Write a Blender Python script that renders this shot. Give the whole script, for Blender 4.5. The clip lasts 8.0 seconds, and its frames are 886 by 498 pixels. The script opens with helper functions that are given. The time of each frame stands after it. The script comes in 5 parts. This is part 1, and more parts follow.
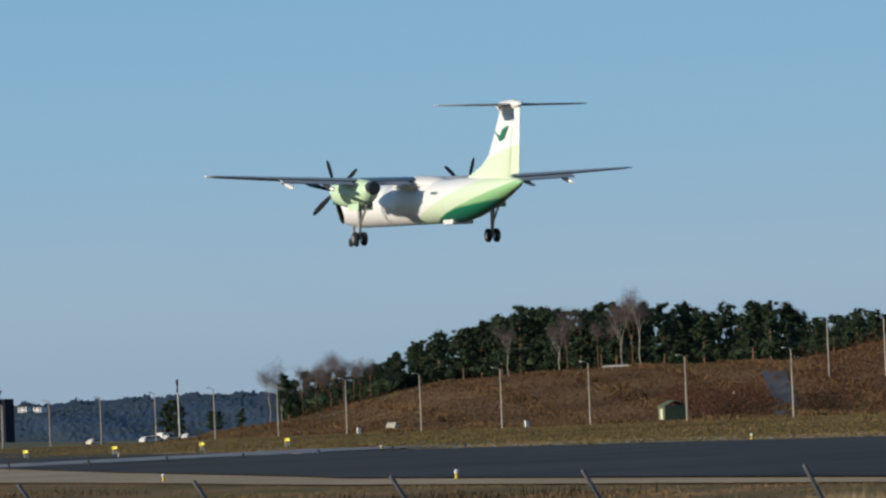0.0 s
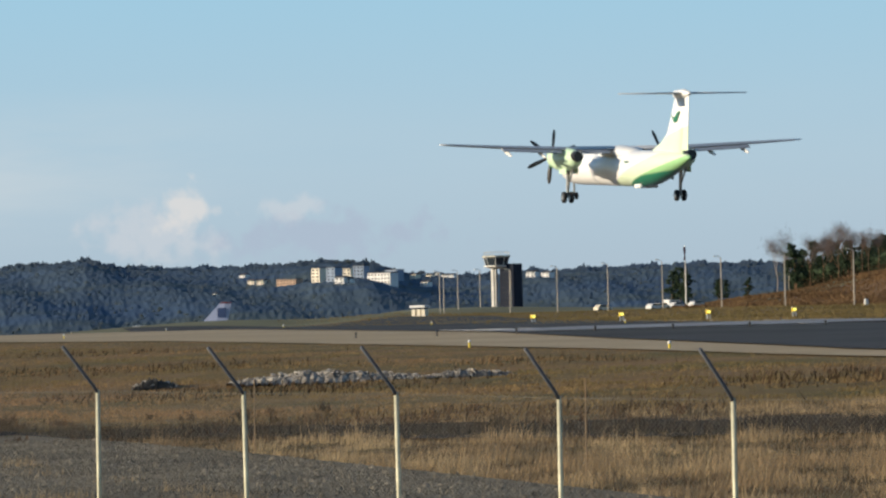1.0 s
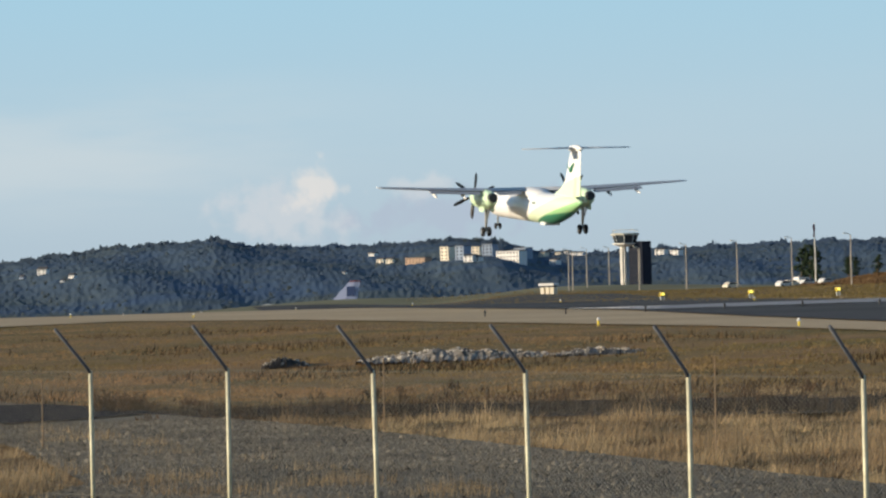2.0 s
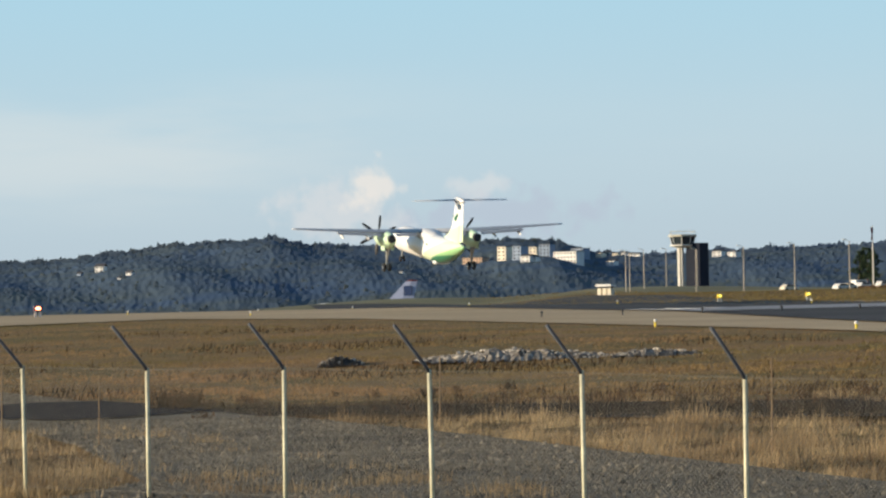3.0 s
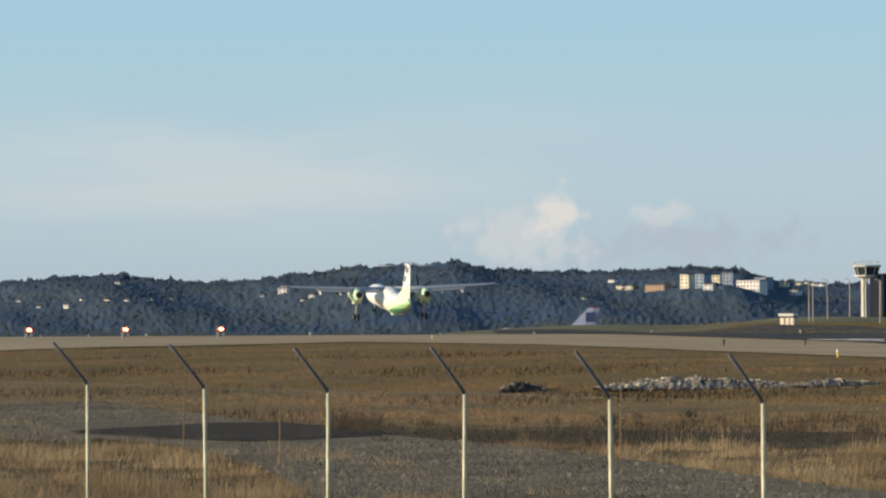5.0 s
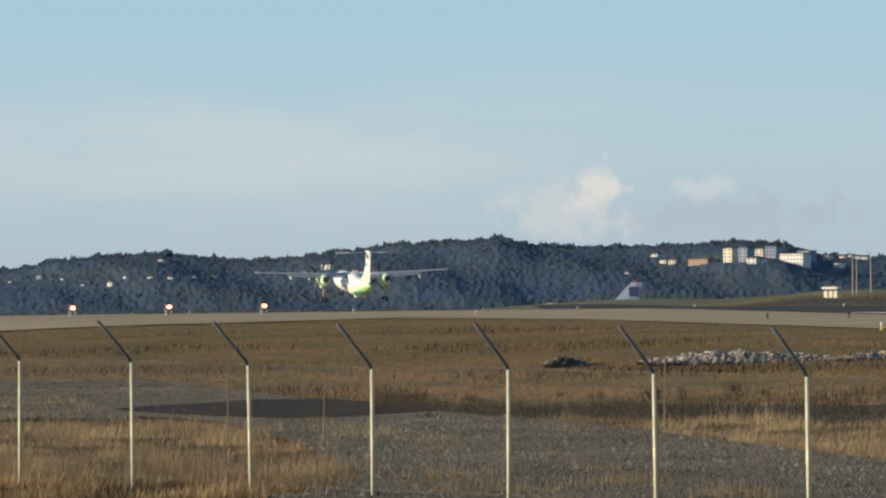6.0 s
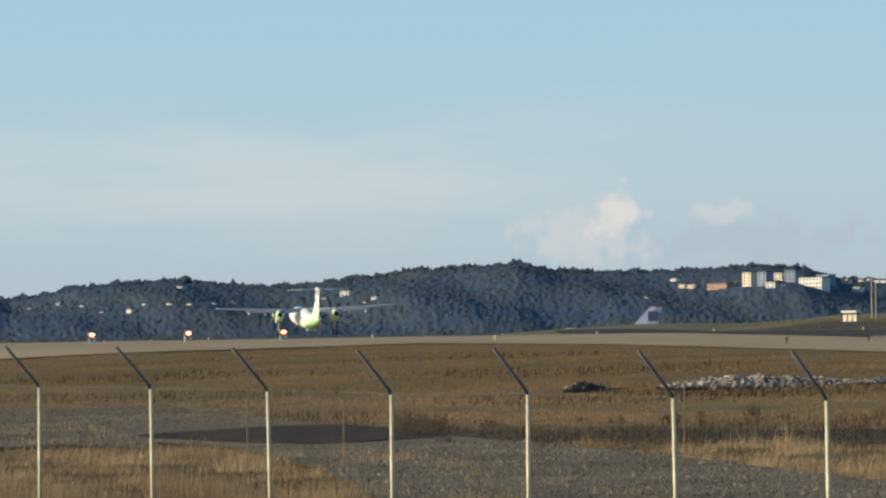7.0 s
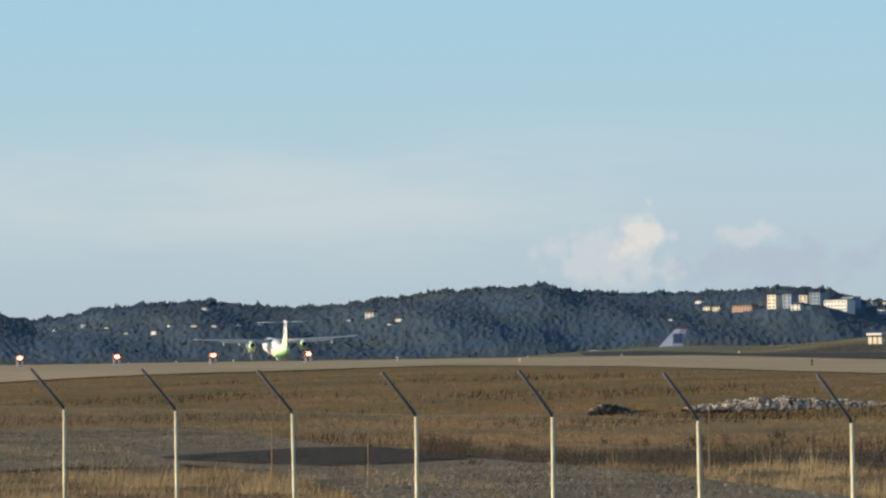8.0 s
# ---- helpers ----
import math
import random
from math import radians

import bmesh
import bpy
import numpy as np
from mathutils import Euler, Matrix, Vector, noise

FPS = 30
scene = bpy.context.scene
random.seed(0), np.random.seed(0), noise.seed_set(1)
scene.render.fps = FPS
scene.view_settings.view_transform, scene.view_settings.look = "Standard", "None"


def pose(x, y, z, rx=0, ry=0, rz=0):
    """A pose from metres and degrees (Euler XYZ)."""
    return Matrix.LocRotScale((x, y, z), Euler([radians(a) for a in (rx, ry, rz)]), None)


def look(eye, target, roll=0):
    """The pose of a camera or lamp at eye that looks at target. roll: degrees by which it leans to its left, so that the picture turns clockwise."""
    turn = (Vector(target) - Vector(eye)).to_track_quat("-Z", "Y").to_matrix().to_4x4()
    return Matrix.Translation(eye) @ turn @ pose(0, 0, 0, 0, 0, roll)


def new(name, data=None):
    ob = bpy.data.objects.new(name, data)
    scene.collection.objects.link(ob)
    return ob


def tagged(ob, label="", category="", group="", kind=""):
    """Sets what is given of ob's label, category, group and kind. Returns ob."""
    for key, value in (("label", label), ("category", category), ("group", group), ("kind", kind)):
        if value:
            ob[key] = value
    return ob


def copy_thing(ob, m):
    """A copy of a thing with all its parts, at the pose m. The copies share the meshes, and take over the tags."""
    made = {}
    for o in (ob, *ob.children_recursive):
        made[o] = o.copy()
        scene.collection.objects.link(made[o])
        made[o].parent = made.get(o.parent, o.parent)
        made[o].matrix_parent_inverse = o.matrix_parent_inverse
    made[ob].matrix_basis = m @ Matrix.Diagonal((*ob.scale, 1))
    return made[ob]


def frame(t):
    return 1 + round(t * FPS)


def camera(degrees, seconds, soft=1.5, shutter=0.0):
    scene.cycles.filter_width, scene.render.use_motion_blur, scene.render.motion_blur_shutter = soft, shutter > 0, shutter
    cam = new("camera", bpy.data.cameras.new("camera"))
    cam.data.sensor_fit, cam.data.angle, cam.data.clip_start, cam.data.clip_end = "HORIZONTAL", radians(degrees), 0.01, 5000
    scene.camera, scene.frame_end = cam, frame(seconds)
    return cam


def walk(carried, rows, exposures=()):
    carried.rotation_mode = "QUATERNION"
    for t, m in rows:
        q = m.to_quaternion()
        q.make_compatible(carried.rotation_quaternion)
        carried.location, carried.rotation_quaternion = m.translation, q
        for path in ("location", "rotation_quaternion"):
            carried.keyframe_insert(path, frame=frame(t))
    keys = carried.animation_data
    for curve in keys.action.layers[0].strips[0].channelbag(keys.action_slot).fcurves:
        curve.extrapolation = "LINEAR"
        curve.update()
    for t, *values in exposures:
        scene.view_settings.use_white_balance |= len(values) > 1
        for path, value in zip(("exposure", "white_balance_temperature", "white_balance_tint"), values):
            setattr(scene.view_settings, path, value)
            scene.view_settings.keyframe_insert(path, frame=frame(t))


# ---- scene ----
FOV = 12.78
EYE = 2.3
cam = camera(FOV, 8.0, soft=2.4)
# one standing place on the bank; the camera only turns: seconds, tilt, lean, turn in degrees
ROWS = [
    (0.0, 92.468, 2.492, -25.222),
    (0.2, 91.802, 1.874, -23.473),
    (0.5, 90.670, 0.946, -20.884),
    (1.0, 90.804, 1.423, -17.892),
    (1.5, 90.861, 1.865, -16.910),
    (1.7, 90.617, 1.841, -16.382),
    (2.8, 90.513, 1.194, -15.523),
    (3.0, 90.553, 1.143, -15.200),
    (3.5, 90.931, 0.702, -13.880),
    (4.0, 91.325, 0.408, -13.386),
    (4.5, 91.233, 0.156, -12.767),
    (4.7, 91.142, 0.150, -12.720),
    (5.8, 90.580, 0.596, -11.973),
    (6.0, 90.605, 0.618, -11.937),
    (6.5, 90.929, 0.907, -11.698),
    (7.0, 90.976, 0.850, -11.661),
    (7.5, 91.248, 0.931, -11.383),
    (8.0, 91.301, 0.800, -11.301),
]
EXPOSURES = [(0.0, -0.14, 6000, 10), (0.5, 0.11, 6250, 10), (1.0, 0.27, 6550, 10), (2.0, 0.33, 6700, 10), (3.5, 0.47, 6950, 10), (4.0, 0.36, 6950, 10), (4.5, 0.31, 6950, 10), (6.0, 0.28, 6900, 10), (8.0, 0.32, 6900, 10)]
walk(cam, [(t, pose(0, 0, EYE, a, b, c)) for t, a, b, c in ROWS], EXPOSURES)

# ---- world and sun ----
SUN_AZ, SUN_EL = 276.0, 11.5     # compass degrees clockwise from +y; height
world = bpy.data.worlds.new("sky")
scene.world = world
world.use_nodes = True


def build_sky():
    nt = world.node_tree
    nt.nodes.clear()
    L = nt.links.new
    out = nt.nodes.new("ShaderNodeOutputWorld")
    bg = nt.nodes.new("ShaderNodeBackground")
    sky = nt.nodes.new("ShaderNodeTexSky")
    sky.sky_type = 'NISHITA'
    sky.sun_disc = False
    sky.sun_elevation = radians(SUN_EL)
    sky.sun_rotation = radians(SUN_AZ)
    sky.air_density, sky.dust_density, sky.ozone_density = 1.0, 0.2, 3.0
    bg.inputs["Strength"].default_value = 0.115
    co = nt.nodes.new("ShaderNodeTexCoord")
    # thin high veil, drawn out sideways, and small heaped clouds low over the hills
    def layer(scale, detail, lo, hi, zlo, zhi, seed):
        mp = nt.nodes.new("ShaderNodeMapping")
        mp.inputs["Scale"].default_value = scale
        mp.inputs["Location"].default_value = (seed, seed * 0.7, seed * 0.3)
        no = nt.nodes.new("ShaderNodeTexNoise")
        no.inputs["Scale"].default_value = 1.0
        no.inputs["Detail"].default_value = detail
        no.inputs["Roughness"].default_value = 0.55
        ra = nt.nodes.new("ShaderNodeMapRange")
        ra.interpolation_type = 'SMOOTHSTEP'
        ra.inputs["From Min"].default_value, ra.inputs["From Max"].default_value = lo, hi
        L(co.outputs["Generated"], mp.inputs["Vector"])
        L(mp.outputs["Vector"], no.inputs["Vector"])
        L(no.outputs["Fac"], ra.inputs["Value"])
        se = nt.nodes.new("ShaderNodeSeparateXYZ")
        L(co.outputs["Generated"], se.inputs["Vector"])
        up = nt.nodes.new("ShaderNodeMapRange")
        up.interpolation_type = 'SMOOTHSTEP'
        up.inputs["From Min"].default_value, up.inputs["From Max"].default_value = zlo
        dn = nt.nodes.new("ShaderNodeMapRange")
        dn.interpolation_type = 'SMOOTHSTEP'
        dn.inputs["From Min"].default_value, dn.inputs["From Max"].default_value = zhi
        dn.inputs["To Min"].default_value, dn.inputs["To Max"].default_value = 1.0, 0.0
        for m in (up, dn):
            L(se.outputs["Z"], m.inputs["Value"])
        m1 = nt.nodes.new("ShaderNodeMath")
        m1.operation = 'MULTIPLY'
        m2 = nt.nodes.new("ShaderNodeMath")
        m2.operation = 'MULTIPLY'
        L(ra.outputs["Result"], m1.inputs[0])
        L(up.outputs["Result"], m1.inputs[1])
        L(m1.outputs[0], m2.inputs[0])
        L(dn.outputs["Result"], m2.inputs[1])
        return m2.outputs[0]
    veil = layer((9, 9, 55), 6, 0.32, 0.70, (0.010, 0.034), (0.040, 0.060), 3.1)
    sx = nt.nodes.new("ShaderNodeSeparateXYZ")
    L(co.outputs["Generated"], sx.inputs["Vector"])
    thin_out = nt.nodes.new("ShaderNodeMapRange")
    thin_out.interpolation_type = 'SMOOTHSTEP'
    thin_out.inputs["From Min"].default_value, thin_out.inputs["From Max"].default_value = 0.19, 0.29
    thin_out.inputs["To Min"].default_value, thin_out.inputs["To Max"].default_value = 1.0, 0.12
    L(sx.outputs["X"], thin_out.inputs["Value"])
    patchy = nt.nodes.new("ShaderNodeMath")
    patchy.operation = 'MULTIPLY'
    L(veil, patchy.inputs[0])
    L(thin_out.outputs["Result"], patchy.inputs[1])
    veil = patchy.outputs[0]

    def puff(centre, half_w, half_h, seed):
        """One small heaped cloud round a direction, with a ragged edge."""
        sub = nt.nodes.new("ShaderNodeVectorMath")
        sub.operation = 'SUBTRACT'
        sub.inputs[1].default_value = centre
        L(co.outputs["Generated"], sub.inputs[0])
        mul = nt.nodes.new("ShaderNodeVectorMath")
        mul.operation = 'MULTIPLY'
        mul.inputs[1].default_value = (1 / half_w, 1 / half_w, 1 / half_h)
        L(sub.outputs[0], mul.inputs[0])
        ln = nt.nodes.new("ShaderNodeVectorMath")
        ln.operation = 'LENGTH'
        L(mul.outputs[0], ln.inputs[0])
        no = nt.nodes.new("ShaderNodeTexNoise")
        no.inputs["Scale"].default_value = 170.0
        no.inputs["Detail"].default_value = 6
        mp = nt.nodes.new("ShaderNodeMapping")
        mp.inputs["Location"].default_value = (seed, seed, 0)
        L(co.outputs["Generated"], mp.inputs["Vector"])
        L(mp.outputs["Vector"], no.inputs["Vector"])
        ad = nt.nodes.new("ShaderNodeMath")
        ad.operation = 'MULTIPLY_ADD'
        ad.inputs[1].default_value = 3.2
        L(no.outputs["Fac"], ad.inputs[0])
        ng = nt.nodes.new("ShaderNodeMath")
        ng.operation = 'MULTIPLY'
        ng.inputs[1].default_value = -1.0
        L(ln.outputs["Value"], ng.inputs[0])
        L(ng.outputs[0], ad.inputs[2])
        ra = nt.nodes.new("ShaderNodeMapRange")
        ra.interpolation_type = 'SMOOTHSTEP'
        ra.inputs["From Min"].default_value, ra.inputs["From Max"].default_value = 0.3, 1.35
        L(ad.outputs[0], ra.inputs["Value"])
        return ra.outputs["Result"]
    # hazy air low over the horizon, clearing upwards
    se = nt.nodes.new("ShaderNodeSeparateXYZ")
    L(co.outputs["Generated"], se.inputs["Vector"])
    air = nt.nodes.new("ShaderNodeValToRGB")
    st = nt.nodes.new("ShaderNodeMapRange")
    st.inputs["From Min"].default_value, st.inputs["From Max"].default_value = 0.0, 0.16
    L(se.outputs["Z"], st.inputs["Value"])
    L(st.outputs["Result"], air.inputs["Fac"])
    ramp = air.color_ramp
    ramp.elements[0].position, ramp.elements[0].color = 0.0, (2.98, 3.78, 4.56, 1)
    ramp.elements[1].position, ramp.elements[1].color = 1.0, (1.9, 3.6, 5.4, 1)
    e = ramp.elements.new(0.22)
    e.color = (3.1, 4.22, 5.08, 1)
    e = ramp.elements.new(0.5)
    e.color = (2.55, 4.3, 5.5, 1)
    up = nt.nodes.new("ShaderNodeMapRange")
    up.interpolation_type = 'SMOOTHSTEP'
    up.inputs["From Min"].default_value, up.inputs["From Max"].default_value = 0.14, 0.6
    up.inputs["To Min"].default_value, up.inputs["To Max"].default_value = 0.95, 0.0
    L(se.outputs["Z"], up.inputs["Value"])
    hz = nt.nodes.new("ShaderNodeMix")
    hz.data_type = 'RGBA'
    L(up.outputs["Result"], hz.inputs["Factor"])
    L(sky.outputs["Color"], hz.inputs["A"])
    L(air.outputs["Color"], hz.inputs["B"])
    col = hz.outputs["Result"]
    puff_1 = puff((0.2370, 0.9713, 0.0190), 0.0150, 0.0080, 1.7)
    puff_2 = puff((0.2450, 0.9692, 0.0255), 0.0058, 0.0062, 4.2)
    puff_3 = puff((0.2714, 0.9622, 0.0255), 0.0085, 0.0032, 2.9)
    puff_4 = puff((0.2800, 0.9598, 0.0180), 0.0300, 0.0060, 5.3)
    for fac, colour, amount in ((veil, (4.5, 4.9, 5.1, 1), 0.5), (puff_4, (3.0, 3.6, 4.45, 1), 0.8), (puff_1, (4.5, 4.7, 5.0, 1), 0.6), (puff_2, (5.3, 5.2, 5.1, 1), 0.8), (puff_3, (4.8, 4.9, 5.1, 1), 0.45)):
        mx = nt.nodes.new("ShaderNodeMix")
        mx.data_type = 'RGBA'
        sc = nt.nodes.new("ShaderNodeMath")
        sc.operation = 'MULTIPLY'
        sc.inputs[1].default_value = amount
        L(fac, sc.inputs[0])
        L(sc.outputs[0], mx.inputs["Factor"])
        L(col, mx.inputs["A"])
        mx.inputs["B"].default_value = colour
        col = mx.outputs["Result"]
    L(col, bg.inputs["Color"])
    L(bg.outputs["Background"], out.inputs["Surface"])


build_sky()
sun = new("sun", bpy.data.lights.new("sun", 'SUN'))
sun.data.energy = 5.0
sun.data.angle = radians(0.53)
sun.data.color = (1.0, 0.86, 0.66)
_a, _e = radians(SUN_AZ), radians(SUN_EL)
sun.matrix_world = look((0, 0, 300), (-math.sin(_a) * math.cos(_e) * 100, -math.cos(_a) * math.cos(_e) * 100, 300 - math.sin(_e) * 100))


# ---- materials ----
def material(name, colour, rough=0.6, metal=0.0, vary=0.25, scale=3.0, fine=40.0, bump=0.0, second=None, spec=0.5, island=False, thin=0.0):
    """Procedural surface: base colour, large patches towards `second`, fine grain and relief."""
    m = bpy.data.materials.new(name)
    m.use_nodes = True
    nt = m.node_tree
    L = nt.links.new
    b = nt.nodes["Principled BSDF"]
    b.inputs["Roughness"].default_value = rough
    b.inputs["Metallic"].default_value = metal
    b.inputs["Specular IOR Level"].default_value = spec
    co = nt.nodes.new("ShaderNodeTexCoord")
    n1 = nt.nodes.new("ShaderNodeTexNoise")
    n1.inputs["Scale"].default_value = scale
    n1.inputs["Detail"].default_value = 5
    n2 = nt.nodes.new("ShaderNodeTexNoise")
    n2.inputs["Scale"].default_value = fine
    n2.inputs["Detail"].default_value = 3
    for n in (n1, n2):
        L(co.outputs["Object"], n.inputs["Vector"])
    if second is None:
        second = tuple(c * (1 - vary) for c in colour)
    mx = nt.nodes.new("ShaderNodeMix")
    mx.data_type = 'RGBA'
    mx.inputs["A"].default_value = (*colour, 1)
    mx.inputs["B"].default_value = (*second, 1)
    ra = nt.nodes.new("ShaderNodeMapRange")
    ra.inputs["From Min"].default_value, ra.inputs["From Max"].default_value = 0.35, 0.65
    L(n1.outputs["Fac"], ra.inputs["Value"])
    L(ra.outputs["Result"], mx.inputs["Factor"])
    hs = nt.nodes.new("ShaderNodeHueSaturation")
    L(mx.outputs["Result"], hs.inputs["Color"])
    rv = nt.nodes.new("ShaderNodeMapRange")
    rv.inputs["To Min"].default_value, rv.inputs["To Max"].default_value = 1 - vary, 1 + vary
    if island == "object":
        oi = nt.nodes.new("ShaderNodeObjectInfo")
        L(oi.outputs["Random"], rv.inputs["Value"])
    elif island:
        ge = nt.nodes.new("ShaderNodeNewGeometry")
        L(ge.outputs["Random Per Island"], rv.inputs["Value"])
    else:
        L(n2.outputs["Fac"], rv.inputs["Value"])
    L(rv.outputs["Result"], hs.inputs["Value"])
    L(hs.outputs["Color"], b.inputs["Base Color"])
    if bump:
        bp = nt.nodes.new("ShaderNodeBump")
        bp.inputs["Strength"].default_value = bump
        L(n2.outputs["Fac"], bp.inputs["Height"])
        L(bp.outputs["Normal"], b.inputs["Normal"])
    if thin:        # leaves and blades that let light through
        tr = nt.nodes.new("ShaderNodeBsdfTranslucent")
        L(hs.outputs["Color"], tr.inputs["Color"])
        ms = nt.nodes.new("ShaderNodeMixShader")
        ms.inputs["Fac"].default_value = thin
        L(b.outputs["BSDF"], ms.inputs[1])
        L(tr.outputs["BSDF"], ms.inputs[2])
        L(ms.outputs["Shader"], nt.nodes["Material Output"].inputs["Surface"])
    return m


def glow(name, colour, strength):
    m = bpy.data.materials.new(name)
    m.use_nodes = True
    b = m.node_tree.nodes["Principled BSDF"]
    b.inputs["Base Color"].default_value = (*colour, 1)
    b.inputs["Emission Color"].default_value = (*colour, 1)
    b.inputs["Emission Strength"].default_value = strength
    return m


GRASS = material("dry_grass_ground", (0.22, 0.135, 0.062), 0.95, vary=0.35, scale=0.09, fine=1.5, bump=0.3, second=(0.125, 0.102, 0.04), spec=0.1)
BLADE = material("dry_grass_blades", (0.50, 0.365, 0.20), 0.9, vary=0.3, scale=0.35, second=(0.25, 0.165, 0.09), spec=0.1, island=True, thin=0.4)
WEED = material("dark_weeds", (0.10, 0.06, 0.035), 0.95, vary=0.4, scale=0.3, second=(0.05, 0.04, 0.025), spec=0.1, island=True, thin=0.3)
BANK = material("russet_bank", (0.185, 0.115, 0.06), 0.95, vary=0.2, scale=0.03, fine=0.6, second=(0.135, 0.078, 0.043), spec=0.1)
BANK_BLADE = material("russet_heather", (0.25, 0.152, 0.075), 0.95, vary=0.2, scale=0.03, second=(0.14, 0.086, 0.046), spec=0.1, island=True, thin=0.4)
RUSSET = material("russet_twigs", (0.165, 0.075, 0.042), 0.95, vary=0.3, scale=0.06, second=(0.085, 0.048, 0.034), spec=0.1, island=True, thin=0.3)
VERGE = material("olive_verge_grass", (0.29, 0.21, 0.09), 0.95, vary=0.12, scale=0.03, second=(0.18, 0.138, 0.058), spec=0.1, island=True, thin=0.4)
# dark weeds, and the shaded ditch slope put into the same colour
DITCH_WEED_AND_SHADE = material("black_brown_weeds_and_shade", (0.028, 0.025, 0.023), 0.95, vary=0.5, scale=0.3, second=(0.045, 0.035, 0.025), spec=0.1, island=True)
GRAVEL = material("grey_gravel", (0.18, 0.155, 0.113), 0.95, vary=0.55, scale=0.25, fine=9.0, bump=0.5, second=(0.115, 0.10, 0.075), spec=0.15)
PEBBLE = material("gravel_stones", (0.23, 0.20, 0.15), 0.95, vary=0.6, scale=0.4, second=(0.12, 0.105, 0.08), spec=0.15, island=True)
# shade behind the gravel's crest, put into a dark colour
YARD_SHADE = material("dark_yard_shade", (0.020, 0.023, 0.032), 0.95, vary=0.3, scale=0.5, fine=8.0, spec=0.02)
PATH_GREY = material("worn_path_asphalt", (0.10, 0.105, 0.12), 0.9, vary=0.25, scale=0.1, fine=1.0, second=(0.07, 0.073, 0.085), spec=0.1)
TAN = material("pale_strip", (0.47, 0.36, 0.225), 0.95, vary=0.2, scale=0.05, fine=1.0, second=(0.38, 0.29, 0.18), spec=0.1)
PALE_BAND = material("pale_worn_asphalt", (0.30, 0.30, 0.31), 0.85, vary=0.2, scale=0.08, fine=0.5, second=(0.22, 0.22, 0.225), spec=0.2)
ASPHALT = material("runway_asphalt", (0.052, 0.05, 0.05), 0.9, vary=0.3, scale=0.05, fine=0.5, second=(0.078, 0.074, 0.071), spec=0.1)
WHITE_PAINT = material("runway_paint", (0.5, 0.5, 0.5), 0.8, vary=0.25, scale=0.2, second=(0.36, 0.36, 0.37))
STEEL = material("galvanised_steel", (0.62, 0.58, 0.46), 0.6, 0.0, vary=0.3, scale=2.0, fine=30, second=(0.40, 0.37, 0.29))
POST_STEEL = material("yellowed_galvanised_steel", (0.72, 0.67, 0.46), 0.6, 0.0, vary=0.3, scale=2.0, fine=30, second=(0.50, 0.46, 0.32))
STEEL_DARK = material("weathered_steel", (0.085, 0.09, 0.105), 0.6, 0.1, vary=0.3, scale=2.0)
WIRE = material("fence_wire", (0.16, 0.145, 0.115), 0.7, 0.2, vary=0.2)
RUST = material("rusty_pole", (0.27, 0.18, 0.10), 0.9, vary=0.3)
RUBBLE_FINE = material("pale_rubble_fines", (0.40, 0.36, 0.30), 0.95, vary=0.6, scale=2.2, fine=8.0, second=(0.16, 0.13, 0.10), spec=0.1)
STONE = material("pale_rubble", (0.56, 0.49, 0.39), 0.95, vary=0.8, scale=1.5, second=(0.26, 0.22, 0.18), island="object")
SOIL = material("dark_soil", (0.11, 0.09, 0.066), 0.95, vary=0.4, scale=1.5)
NEEDLE = material("pine_needles", (0.036, 0.054, 0.028), 0.9, vary=0.4, scale=0.25, second=(0.020, 0.032, 0.018), spec=0.15, island=True)
# distance haze is mixed into both wood colours as blue
HAZED_SPRUCE = material("forest_haze_blue", (0.070, 0.110, 0.170), 0.95, vary=0.1, scale=0.004, second=(0.098, 0.128, 0.150), spec=0.1, island=True)
HAZED_BROADLEAF = material("olive_woods_hazed", (0.088, 0.120, 0.140), 0.95, vary=0.12, scale=0.005, second=(0.112, 0.126, 0.112), spec=0.1, island=True)
TWIG = material("bare_twigs", (0.165, 0.132, 0.122), 0.9, vary=0.3, scale=0.4, second=(0.115, 0.09, 0.085), spec=0.1, island=True)
BARK = material("pine_bark", (0.20, 0.11, 0.06), 0.9, vary=0.3, scale=1.0)
BIRCH = material("birch_bark", (0.42, 0.36, 0.30), 0.85, vary=0.3, scale=2.0)
PALE_BLUE = material("pale_blue_fin", (0.30, 0.34, 0.48), 0.5, vary=0.08, scale=0.5)
# the hills' haze sits in this blue base colour
HAZED_HILL = material("far_hill_woods_hazed", (0.060, 0.098, 0.160), 0.95, vary=0.2, scale=0.007, fine=0.12, second=(0.080, 0.104, 0.112), spec=0.05)
FIELD = material("far_field", (0.20, 0.19, 0.115), 0.95, vary=0.3, scale=0.02, spec=0.1)
CONCRETE = material("pale_concrete", (0.78, 0.74, 0.66), 0.85, vary=0.15, scale=0.3)
DARKWALL = material("dark_cladding", (0.022, 0.027, 0.042), 0.85, vary=0.2, scale=0.5, spec=0.15)
NAVY = material("navy_paint", (0.03, 0.055, 0.14), 0.5, vary=0.1, scale=1.0)
GLASS = material("dark_glass", (0.03, 0.04, 0.05), 0.08, vary=0.1, scale=0.5)
WHITEWALL = material("white_wall", (0.72, 0.70, 0.66), 0.8, vary=0.1, scale=0.5)
CREAM = material("cream_wall", (0.72, 0.64, 0.50), 0.8, vary=0.12, scale=0.5)
OCHRE = material("ochre_wall", (0.46, 0.31, 0.21), 0.8, vary=0.15, scale=0.5)
# grey houses' walls; on the apartment blocks, the colour of shaded sides
BLUEWALL_AND_SHADE = material("blue_grey_wall_and_shade", (0.25, 0.31, 0.40), 0.8, vary=0.15, scale=0.5)
